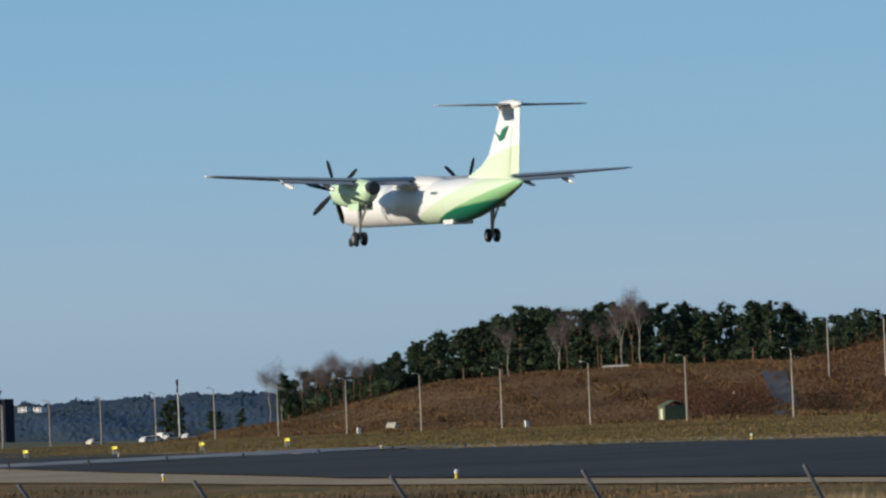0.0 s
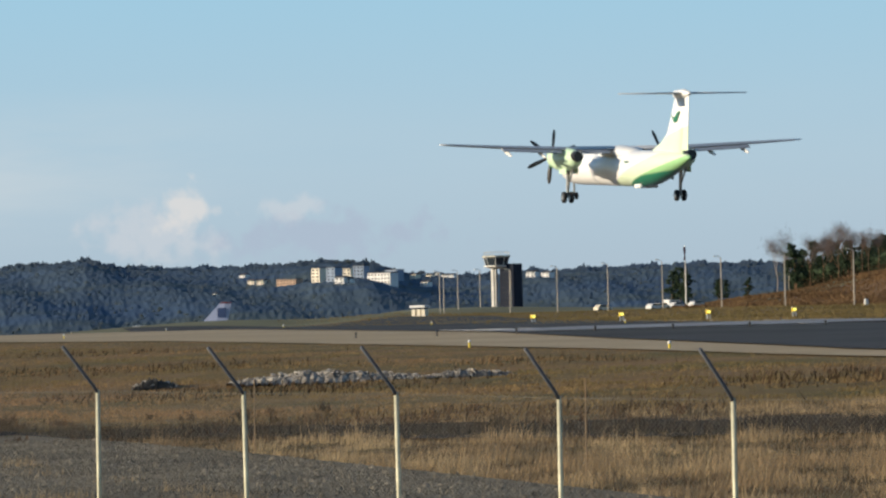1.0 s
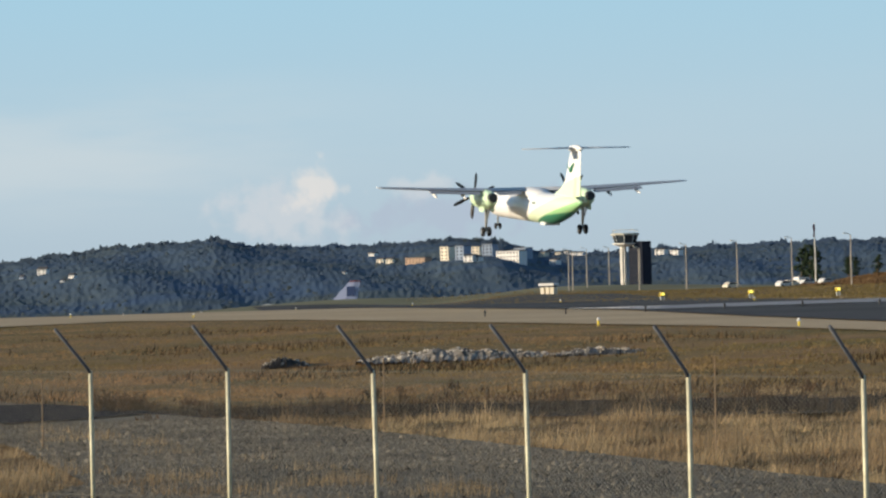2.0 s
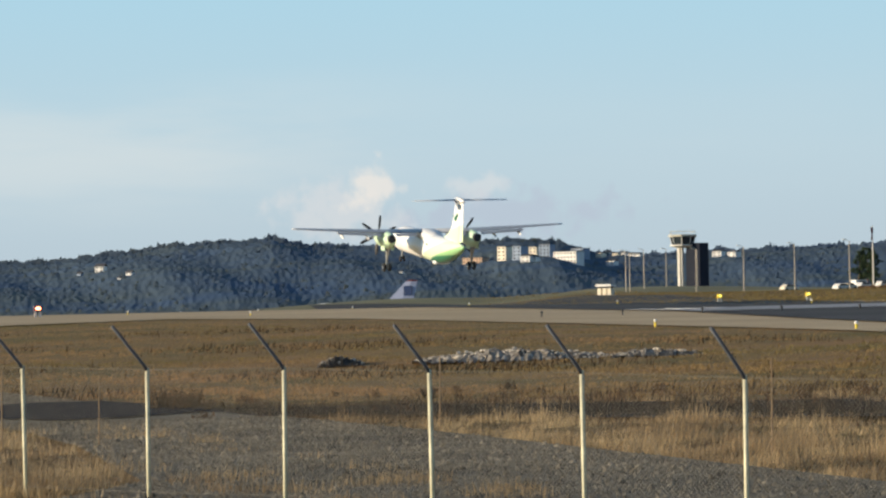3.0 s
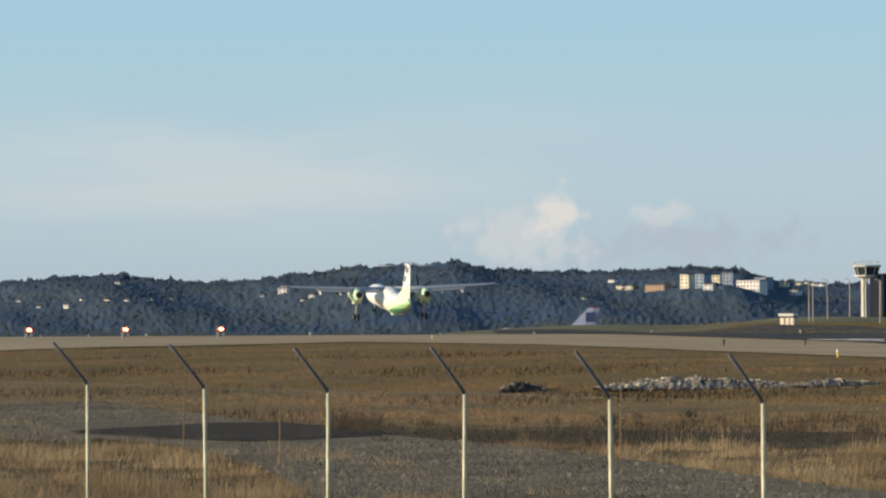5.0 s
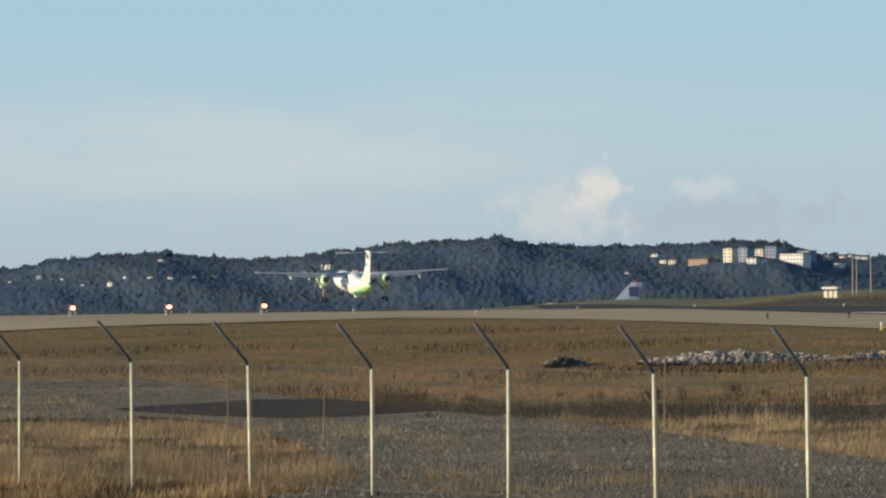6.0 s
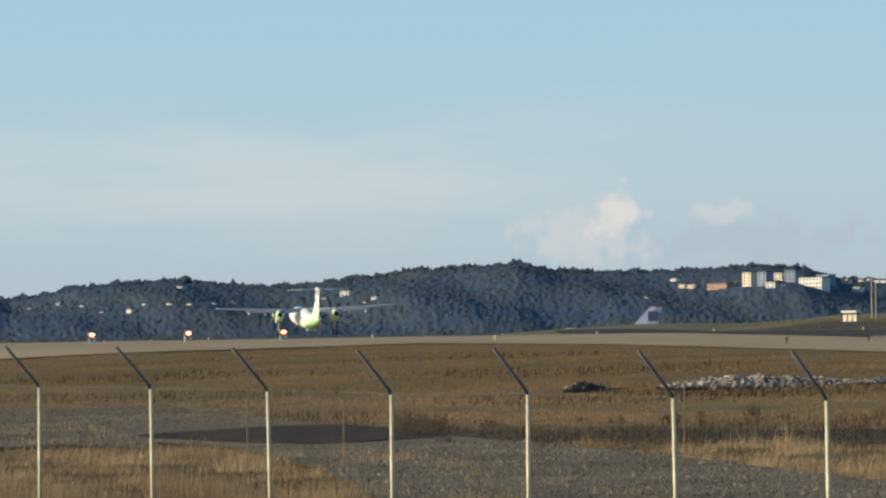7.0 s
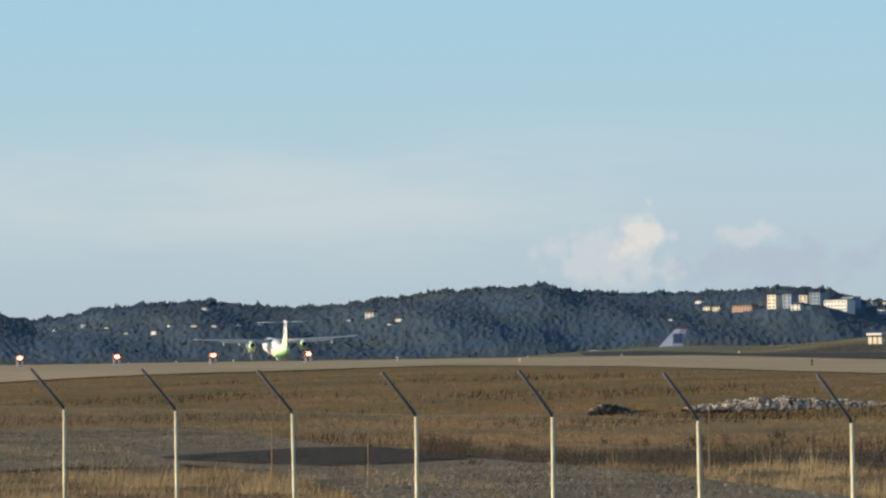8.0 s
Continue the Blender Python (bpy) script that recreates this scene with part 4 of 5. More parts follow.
def parked_airliner():
    """An airliner far down on the apron: most of it stands behind the rise."""
    top = new("parked_airliner")
    b, r = radians(14.72), 1000.0
    x, y = r * math.sin(b) - 11.2, r * math.cos(b) + 2.2
    top.matrix_world = Matrix.Translation((x, y, g(x, y) - .05)) @ pose(0, 0, 0, 0, 0, 68) @ Matrix.Diagonal((.9, .9, .9, 1))
    bm = bmesh.new()
    sec = []
    for yy, zc, rr in ((-15, 4.6, .3), (-12, 4.2, 1.0), (-7, 3.8, 1.6), (0, 3.5, 1.8), (12, 3.5, 1.8), (16, 3.3, 1.3), (18, 3.1, .3)):
        sec.append([(rr * math.cos(k * math.pi / 8), yy, zc + rr * math.sin(k * math.pi / 8)) for k in range(16)])
    loft(bm, sec)
    part("fuselage", bm, WHITEWALL, top, smooth=True)

    def fin_sec(z0, y0, y1, w):
        return [(-w, (y0 + y1) / 2, z0), (0, y0, z0), (w, (y0 + y1) / 2, z0), (0, y1, z0)]
    bm = bmesh.new()
    loft(bm, [fin_sec(4.6, -5.5, -13.5, .3), fin_sec(10.9, -11.6, -14.9, .18)])
    part("tail_fin", bm, PALE_BLUE, top, "pale blue-white tail fin")
    bm = bmesh.new()
    loft(bm, [fin_sec(10.904, -11.55, -14.9, .2), fin_sec(11.35, -12.1, -15.0, .16)])
    part("fin_tip", bm, RED_PAINT, top, "dark red fin tip")
    for s in (-1, 1):
        bm = bmesh.new()
        box(bm, s * .27 - .03, -13.4, 7.0, s * .27 + .03, -11.0, 9.7)
        part("fin_emblem", bm, NAVY, top, "blue square emblem")
        bm = bmesh.new()
        loft(bm, [[(s * x, y0, 4.6), (s * x, y1, 4.6), (s * x, y1, 4.75), (s * x, y0, 4.75)] for x, y0, y1 in ((.8, -9.5, -13.5), (6, -12.5, -14.5))])
        part("tailplane", bm, WHITEWALL, top)
        bm = bmesh.new()
        loft(bm, [[(s * x, y0, z), (s * x, y1, z), (s * x, y1, z + .3), (s * x, y0, z + .3)] for x, y0, y1, z in ((1.5, 3.5, -3, 2.4), (15, -4.5, -6.2, 3.6))])
        part("wing", bm, WHITEWALL, top)
        bm = bmesh.new()
        tube(bm, [(s * 5, 3.5, 1.6), (s * 5, -.5, 1.6)], [1.0, .7], 14)
        part("engine", bm, WHITEWALL, top)
        bm = bmesh.new()
        tube(bm, [(s * 2.8, -1.5, 2.3), (s * 2.8, -1.5, .1)], [.15, .15], 8)
        part("landing_gear", bm, STEEL, top)
    tagged(top, "white parked airliner with dark red fin tip and blue emblem", "aircraft")


def marker_box(b, r, h, label):
    x, y = r * math.sin(radians(b)), r * math.cos(radians(b))
    top = new("marker_box")
    top.matrix_world = Matrix.Translation((x, y, g(x, y)))
    bm = bmesh.new()
    rounded(bm, -.3, -.25, -.2, .3, .25, h, .05)
    part("housing", bm, WHITEWALL, top)
    bm = bmesh.new()
    rounded(bm, -.36, -.31, h + .004, .36, .31, h + .12, .03)
    part("lid", bm, ROOF, top, "dark lid")
    tagged(top, label, "marker box", "marker boxes")


def guard_rail():
    """A short pale rail along the top of the bank."""
    top = new("guard_rail")
    x, y, z = on_bank(27.75, 384)
    top.matrix_world = Matrix.Translation((x, y, z)) @ pose(0, 0, 0, 0, 0, -25)
    for k in range(4):
        bm = bmesh.new()
        rounded(bm, -2.55 + 1.65 * k, -.06, -.3, -2.4 + 1.65 * k, .06, .75, .02)
        part("post", bm, STEEL, top)
    bm = bmesh.new()
    rounded(bm, -2.7, -.1, .5, 2.7, -.062, .82, .015)
    part("rail", bm, WHITEWALL, top)
    tagged(top, "short pale guard rail on top of the bank", "guard rail")


marker_box(26.43, 655, 1.1, "small white marker box in the verge")
marker_box(29.45, 690, .8, "small white marker box on the bank")
marker_box(24.0, 690, 1.1, "small pale marker box in the verge")
guard_rail()
control_tower()
street_lamp()
flagpole()
shed()
hut()
parked_airliner()
for k in range(4):
    papi(36.8 + 9.95 * k, 405, LAMP_RED, "lit red approach slope light on white legs in the grass")
    papi(141.0 + 10.2 * k, 405, LAMP_WARM, "yellow approach slope light unit on white legs in the grass")
runway_marks()
for k in range(9):
    edge_light(RX - 24 + 6 * k, 268, BLACK, .4, "small dark threshold light on the asphalt", "threshold lights")
for y in (137, 168, 197):
    edge_light(65, y, WHITEWALL, .32, "small white runway edge light on a yellow stem", "runway edge lights")
for k in range(9):
    y = 170 + 60 * k
    if k > 2:
        edge_light(RX - 27, y, WHITEWALL, .4, "small white runway edge light", "runway edge lights")
    edge_light(RX + 27, y, WHITEWALL, .4, "small white runway edge light", "runway edge lights")
# the first car stands in for a low flat pale object
for b, r, mat, label, van in ((20.2, 900, CREAM, "pale car-shaped object by the airfield road", False), (20.95, 900, WHITEWALL, "white car parked by the airfield road", False), (21.05, 905, CREAM, "pale car-shaped object by the airfield road", False),
                              (21.22, 930, WHITEWALL, "white van parked by the lone tree", True), (21.27, 925, WHITEWALL, "white car parked by the lone tree", False), (21.55, 960, WHITEWALL, "white car parked below the bank", False), (24.5, 745, CREAM, "pale car parked at the foot of the bank", False)):
    car(b, r, mat, label, van)


# ---- the fence in front ----
FENCE_P, FENCE_D = Vector((7.158, 70.174, 0)), Vector((1.6444, -2.5092, 0))
FENCE_OUT = Vector((-0.836, -0.548, 0))     # towards the camera's side

# old posts stand a little out of line and at uneven heights
UNEVEN_ASIDE = {1: .02, 3: -.03, 4: .01, 5: .035, 6: .018, 8: -.02, 9: .10, 11: .10}
UNEVEN_HIGH = {0: .02, 1: .035, 2: .03, 3: .02, 4: .06, 5: .045, 6: .055, 7: .01, 8: .0, 9: .02}


def fence():
    top = new("perimeter_fence")
    bm = bmesh.new()
    tube(bm, [(0, 0, -2.75), (0, 0, 0)], .034, 10)
    post_me = bpy.data.meshes.new("post")
    bm.to_mesh(post_me)
    bm.free()
    post_me.materials.append(POST_STEEL)
    bm = bmesh.new()
    o = FENCE_OUT
    tube(bm, [(0, 0, -.05), o * .08 + Vector((0, 0, .05)), o * .76 + Vector((0, 0, .68))], .028, 8)
    arm_me = bpy.data.meshes.new("arm")
    bm.to_mesh(arm_me)
    bm.free()
    arm_me.materials.append(STEEL_DARK)
    for me in (post_me, arm_me):
        for p in me.polygons:
            p.use_smooth = True
    n0, n1 = -4, 14
    heads = {}
    for n in range(n0, n1 + 1):
        p = FENCE_P + FENCE_D * n
        aside = UNEVEN_ASIDE.get(n, 0)
        heads[n] = Vector((p.x + aside * .84, p.y - aside * .54, EYE - 1.13 - .030 * n + UNEVEN_HIGH.get(n, .03)))
        post = new("post", post_me)
        post.parent = top
        post.location = heads[n]
        post.rotation_euler = (radians(.5 * math.sin(n * 2.3)), radians(.5 * math.cos(n * 1.7)), 0)
        arm = new("arm", arm_me)
        arm.parent = post
        tagged(arm, "dark slanting top arm")
    # woven wire: slanting strands both ways between each pair of posts
    for n in range(n0, n1):
        a, b = heads[n], heads[n + 1]
        u = (b - a)
        length, high, cell = u.length, 2.05, .075
        e = u / length
        V, F = [], []
        side = FENCE_OUT * .0021
        upv = Vector((0, 0, .0021))

        def strand(s0, z0, s1, z1, r=1.0):
            q0, q1 = a + e * s0 + Vector((0, 0, z0)), a + e * s1 + Vector((0, 0, z1))
            k = len(V)
            for q in (q0, q1):
                for d in (side + upv, side - upv * 1.4, -side * 1.4):
                    V.append(tuple(q + d * r))
            for i in range(3):
                j = (i + 1) % 3
                F.append((k + i, k + j, k + 3 + j, k + 3 + i))
        step = cell
        s = -high
        while s < length:
            for way in (0, 1):
                s0, s1 = max(s, 0), min(s + high, length)
                if s1 - s0 > .02:
                    z0, z1 = -high + (s0 - s), -high + (s1 - s)
                    if way:
                        strand(length - s0, z0, length - s1, z1)
                    else:
                        strand(s0, z0, s1, z1)
            s += step
        for z in (-.03, -2.0):
            strand(0, z, length, z, 1.3)
        ob = from_arrays("mesh_panel", V, F, WIRE)
        ob.parent = top
    tagged(top, "galvanised chain-link perimeter fence with slanting top arms", "fence")


def old_poles():
    for b, r, h in ((8.8, 86, 1.75), (10.19, 86, 1.6), (15.12, 90, 1.75), (19.91, 74, 1.9)):
        x, y = r * math.sin(radians(b)), r * math.cos(radians(b))
        bm = bmesh.new()
        tube(bm, [(0, 0, -.4), (.01, 0, h * .6), (.03, .01, h)], [.018, .017, .016], 7)
        o = part("old_pole", bm, RUST)
        o.location = (x, y, g(x, y))
        tagged(o, "thin rusty pole standing in the grass", "pole", "old rusty poles")


# ---- rubble heaps ----
def rubble():
    rng = random.Random(21)
    meshes = []
    for k in range(8):
        bm = bmesh.new()
        bmesh.ops.create_icosphere(bm, subdivisions=1, radius=.5)
        for v in bm.verts:
            v.co *= rng.uniform(.5, 1.25)
            v.co.z *= .75
        me = bpy.data.meshes.new("stone")
        bm.to_mesh(me)
        bm.free()
        me.materials.append(STONE)
        meshes.append(me)

    def heap(name, b0, b1, r, hgt, mat, count, label, big):
        c = radians((b0 + b1) / 2)
        X, Y = r * math.sin(c), r * math.cos(c)
        half = r * radians(b1 - b0) / 2
        top = new(name)
        top.matrix_world = Matrix.Translation((X, Y, g(X, Y))) @ pose(0, 0, 0, 0, 0, -math.degrees(c))
        nx, ny = 110, 14
        V, F = [], []

        def hz(s, t):
            return max(0, (1 - abs(s) ** 2.2)) * max(0, 1 - t * t) * hgt * (.78 + .22 * math.sin(s * 9 + 1) * math.sin(s * 14 + 2 + t))
        for i in range(nx + 1):
            for j in range(ny + 1):
                s, t = i / nx * 2 - 1, j / ny * 2 - 1
                V.append((s * half, t * 2.4, hz(s, t) - .12 + rng.uniform(0, .16)))
        for i in range(nx):
            for j in range(ny):
                k = i * (ny + 1) + j
                F.append((k, k + ny + 1, k + ny + 2, k + 1))
        m = from_arrays("mound", V, F, mat)
        m.parent = top
        for k in range(count):
            s, t = rng.uniform(-.97, .97), rng.uniform(-.95, .6)
            o = new("stone", rng.choice(meshes))
            o.parent = top
            d = rng.uniform(.05, .16) * (1 + big * (rng.random() > .88))
            o.scale = (d * rng.uniform(.8, 1.5), d, d * rng.uniform(.6, 1))
            o.location = (s * half, t * 2.2, hz(s, t) + d * .12)
            o.rotation_euler = (rng.uniform(-.4, .4), rng.uniform(-.4, .4), rng.uniform(0, 6))
        return tagged(top, label, "rubble heap")
    heap("rubble_heap", 14.75, 17.75, 157, .45, RUBBLE_FINE, 290, "long heap of pale broken stone in the grass", .6)
    heap("rubble_heap", 17.6, 18.95, 154, .25, RUBBLE_FINE, 70, "low tail of scattered pale stone in the grass", .3)
    heap("soil_heap", 13.36, 14.05, 160, .40, SOIL, 40, "small dark soil heap with some pale stones", .2)


# ---- grass ----
def grass():
    rng = np.random.default_rng(3)

    def field(n, b0, b1, r0, r1, h0, h1, w, mat, name, label, keep, droop=.35):
        b = np.radians(rng.uniform(b0, b1, n))
        r = r0 * (r1 / r0) ** rng.uniform(0, 1, n)
        x, y = r * np.sin(b), r * np.cos(b)
        clump = np.sin(x * 1.9 + 1.3 * np.sin(y * .8)) + np.sin(y * 1.3 + 1.7 * np.sin(x * .6)) + .8 * np.sin(x * .37 + y * .23)
        ok = keep(x, y, clump, rng)
        x, y, clump = x[ok], y[ok], clump[ok]
        n = len(x)
        z = ground(x, y) - .03
        h = rng.uniform(h0, h1, n) * (1 + .28 * np.clip(clump, -1.6, 1.8))
        a = rng.uniform(0, 6.28, n)
        ww = w * rng.uniform(.6, 1.3, n)
        d = h * rng.uniform(0, droop, n)
        a2 = rng.normal(0.4, 1.2, n)
        base = np.stack([x, y, z], -1)
        off = np.stack([np.cos(a) * ww, np.sin(a) * ww, 0 * ww], -1)
        tip = base + np.stack([np.cos(a2) * d, np.sin(a2) * d, h], -1)
        V = np.stack([base - off, base + off, tip], 1).reshape(-1, 3)
        ob = from_arrays(name, V, np.arange(3 * n).reshape(-1, 3), mat)
        tagged(ob, label, "grass", kind="stuff")

    def off_gravel(x, y):
        left_edge = np.interp(y, [45, 68, 85, 95, 101, 108], [2, 13, 14.8, 15.2, 15.2, 10])
        right_edge = np.interp(y, [72, 88, 98, 107, 123, 150], [23.6, 23.5, 23, 22, 21, 20.4])
        on = (x < right_edge + .15 * np.sin(y * 2.3)) & (x > left_edge - .5 - .5 * np.sin(y * 1.1)) & (y < 108)
        on |= (x < right_edge) & (y >= 104) & (y < 152)
        return ~on
    def band(x, y):
        return np.abs(y - np.interp(x, [22, 28, 29, 32, 35, 38, 41.5, 50, 60], [105.2, 101, 99.6, 93.6, 88.6, 84.6, 79, 67, 54]))
    field(420000, 2, 36, 44, 108, .07, .22, .011, BLADE, "tall_grass", "tall pale dry grass in tufts along the fence",
          lambda x, y, c, r: off_gravel(x, y) & (band(x, y) > 5.6) & (c + r.normal(0, .5, len(x)) > -.3), .7)
    field(100000, 2, 36, 44, 104, .18, .42, .012, BLADE, "grass_tussocks", "taller pale dry grass tussocks",
          lambda x, y, c, r: off_gravel(x, y) & (band(x, y) > 5.6) & (c + r.normal(0, .3, len(x)) > 1.1), .5)
    field(120000, 2, 30, 44, 112, .08, .26, .012, WEED, "dark_undergrowth", "dark withered undergrowth between the tufts",
          lambda x, y, c, r: off_gravel(x, y) & (c + r.normal(0, .6, len(x)) < .2), .9)
    field(110000, 2, 20, 60, 126, .06, .25, .011, BLADE, "gravel_tufts", "sparse dry tufts in the gravel",
          lambda x, y, c, r: ~off_gravel(x, y) & (c + r.normal(0, .5, len(x)) > np.where(y > 104, .3, 1.2)) & (x < np.where(y > 104, 14, 18)))
    field(340000, 2, 34, 108, 345, .03, .09, .03, GRASSBLADE, "field_grass", "short brown dry grass over the field",
          lambda x, y, c, r: off_gravel(x, y) & (x < np.interp(y, [96, 140, 200, 290, 330], [61, 62, 66.5, 72.5, 66])) & (y < np.interp(x, [-60, 20, 44, 66, 75], [250, 278, 292, 330, 340])) & (c + r.normal(0, .7, len(x)) > -.5), .8)
    field(50000, 2, 34, 108, 250, .10, .34, .03, WEED, "field_weeds", "dark brown withered weeds over the field",
          lambda x, y, c, r: off_gravel(x, y) & (x < 58) & (np.sin(x * .21 + y * .13) + np.sin(y * .17 - x * .1) + r.normal(0, .4, len(x)) > .7), .8)
    field(130000, 9, 36, 74, 124, .12, .32, .014, DITCH_WEED_AND_SHADE, "ditch_weeds", "dark withered weeds along the ditch",
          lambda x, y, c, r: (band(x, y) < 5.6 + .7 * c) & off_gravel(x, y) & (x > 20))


def field_shrubs():
    """Small dark leafless shrubs in the grass beyond the gravel's edge."""
    rng = np.random.default_rng(17)
    V = []
    for k in range(66):
        if k < 16:
            bb, r, hh = rng.uniform(10.95, 11.6), rng.uniform(110, 121), rng.uniform(.3, .7)
        else:
            bb, r, hh = rng.uniform(11.4, 22), rng.uniform(100, 122), rng.uniform(.15, .38)
        x, y = r * math.sin(radians(bb)), r * math.cos(radians(bb))
        n = 30
        s = np.array([x, y, g(x, y)]) + rng.normal(0, 1, (n, 3)) * np.array([.16, .16, .05])
        tip = s + rng.normal(0, 1, (n, 3)) * np.array([.3, .3, .1]) * hh + np.array([0, 0, 1]) * rng.uniform(.4, 1, (n, 1)) * hh
        w = rng.normal(0, .016, (n, 3))
        V.append(np.stack([s - w, s + w, tip], 1).reshape(-1, 3))
        V.append(cards(rng, np.array([x, y, g(x, y) + hh * .7]), np.array([hh * .3, hh * .3, hh * .2]), 20, .06))
    V = np.concatenate(V)
    ob = from_arrays("field_shrubs", V, np.arange(len(V)).reshape(-1, 3), WEED)
    tagged(ob, "small dark leafless shrubs in the dry grass", "shrubs", kind="stuff")


def gravel_stones():
    """Loose stones lying all over the gravel yard."""
    rng = np.random.default_rng(8)
    n = 150000
    x, y = rng.uniform(3, 23.4, n), rng.uniform(48, 152, n)
    left = np.interp(y, [45, 68, 85, 95, 101, 108, 110], [2, 13, 14.8, 15.2, 15.2, 10, 2])
    right = np.interp(y, [72, 88, 98, 107, 123, 150], [23.6, 23.5, 23, 22, 21, 20.4])
    ok = (x > left) & (x < right) & ((y < 101) | (y > 119.5) | (x < 13.6))
    x, y = x[ok], y[ok]
    n = len(x)
    P = np.stack([x, y, ground(x, y) + .06], -1)
    d = rng.uniform(.012, .038, n) * np.where(rng.uniform(0, 1, n) > .97, 2.0, 1)
    a = rng.uniform(0, 6.28, n)
    V = [P + np.stack([np.cos(a + q) * d * 1.4, np.sin(a + q) * d * 1.4, 0 * d], -1) for q in (0, 2.1, 4.2)]
    V.append(P + np.stack([d * .3 * np.cos(a * 3), d * .3 * np.sin(a * 3), d * 1.3], -1))
    V = np.stack(V, 1).reshape(-1, 3)
    F = np.array([(0, 1, 3), (1, 2, 3), (2, 0, 3)])[None] + (4 * np.arange(n))[:, None, None]
    ob = from_arrays("gravel_stones", V, F.reshape(-1, 3), PEBBLE)
    tagged(ob, "loose grey stones over the gravel yard", "gravel", kind="stuff")


GRASSBLADE = material("brown_field_grass", (0.33, 0.20, 0.102), 0.95, vary=0.3, scale=0.05, second=(0.185, 0.145, 0.062), spec=0.1, island=True, thin=0.4)
# flat sheet; its near-black colour carries the ditch slope's shade and dark weeds
draped("ditch", [(x * .956, y * .956) for x, y in ((22.5, 115), (29, 112.5), (33.7, 106.6), (37, 101.6), (40.3, 97.4), (43.6, 92), (60, 68))], [(x * .956, y * .956) for x, y in ((22.3, 109.5), (27, 104), (30.2, 96.4), (33, 91.2), (36, 87.6), (39, 82.5), (54, 60))], DITCH_WEED_AND_SHADE, .05, "flat dark sheet across the field for the ditch's shaded slope and withered weeds", "ditch", 60, 6)


# ---- the airliner that lands ----
def livery():
    """White forward, then slanting fields of light, middle and dark green towards the tail."""
    m = bpy.data.materials.new("green_white_livery")
    m.use_nodes = True
    nt = m.node_tree
    L = nt.links.new
    b = nt.nodes["Principled BSDF"]
    b.inputs["Roughness"].default_value = 0.38
    b.inputs["Coat Weight"].default_value = 0.15
    co = nt.nodes.new("ShaderNodeTexCoord")
    se = nt.nodes.new("ShaderNodeSeparateXYZ")
    L(co.outputs["Object"], se.inputs["Vector"])
    no = nt.nodes.new("ShaderNodeTexNoise")
    no.inputs["Scale"].default_value = 1.5
    L(co.outputs["Object"], no.inputs["Vector"])

    def lin(ky, kz, c):
        a = nt.nodes.new("ShaderNodeMath")
        a.operation = 'MULTIPLY'
        a.inputs[1].default_value = ky
        L(se.outputs["Y"], a.inputs[0])
        d = nt.nodes.new("ShaderNodeMath")
        d.operation = 'MULTIPLY_ADD'
        d.inputs[1].default_value = kz
        L(se.outputs["Z"], d.inputs[0])
        L(a.outputs[0], d.inputs[2])
        e = nt.nodes.new("ShaderNodeMapRange")
        e.inputs["From Min"].default_value, e.inputs["From Max"].default_value = c - .06, c + .06
        L(d.outputs[0], e.inputs["Value"])
        return e.outputs["Result"]

    def both(p, q):
        a = nt.nodes.new("ShaderNodeMath")
        a.operation = 'MULTIPLY'
        L(p, a.inputs[0])
        L(q, a.inputs[1])
        return a.outputs[0]
    col = None
    white = (0.86, 0.85, 0.82, 1)
    fields = [
        (both(lin(-1, -4.6, -6.0), lin(-.05, -1, -3.15)), (0.69, 0.80, 0.57, 1)),     # light green, slanting
        (both(lin(-1, -5.6, -3.6), lin(-.035, -1, -3.0)), (0.33, 0.60, 0.28, 1)),     # middle green on the rear
        (both(lin(-1, -5.6, -3.4), lin(-.08, -1, -1.42)), (0.018, 0.20, 0.11, 1)),    # dark green below
    ]
    last = None
    for fac, c in fields:
        mx = nt.nodes.new("ShaderNodeMix")
        mx.data_type = 'RGBA'
        L(fac, mx.inputs["Factor"])
        if last is None:
            mx.inputs["A"].default_value = white
        else:
            L(last, mx.inputs["A"])
        mx.inputs["B"].default_value = c
        last = mx.outputs["Result"]
    hs = nt.nodes.new("ShaderNodeHueSaturation")
    rv = nt.nodes.new("ShaderNodeMapRange")
    rv.inputs["To Min"].default_value, rv.inputs["To Max"].default_value = .92, 1.05
    L(no.outputs["Fac"], rv.inputs["Value"])
    L(rv.outputs["Result"], hs.inputs["Value"])
    L(last, hs.inputs["Color"])
    L(hs.outputs["Color"], b.inputs["Base Color"])
    return m


def fin_paint():
    """White above, light green below a slanting line."""
    m = livery_two("fin_paint", (0.86, 0.85, 0.82), (0.69, 0.80, 0.57))
    return m


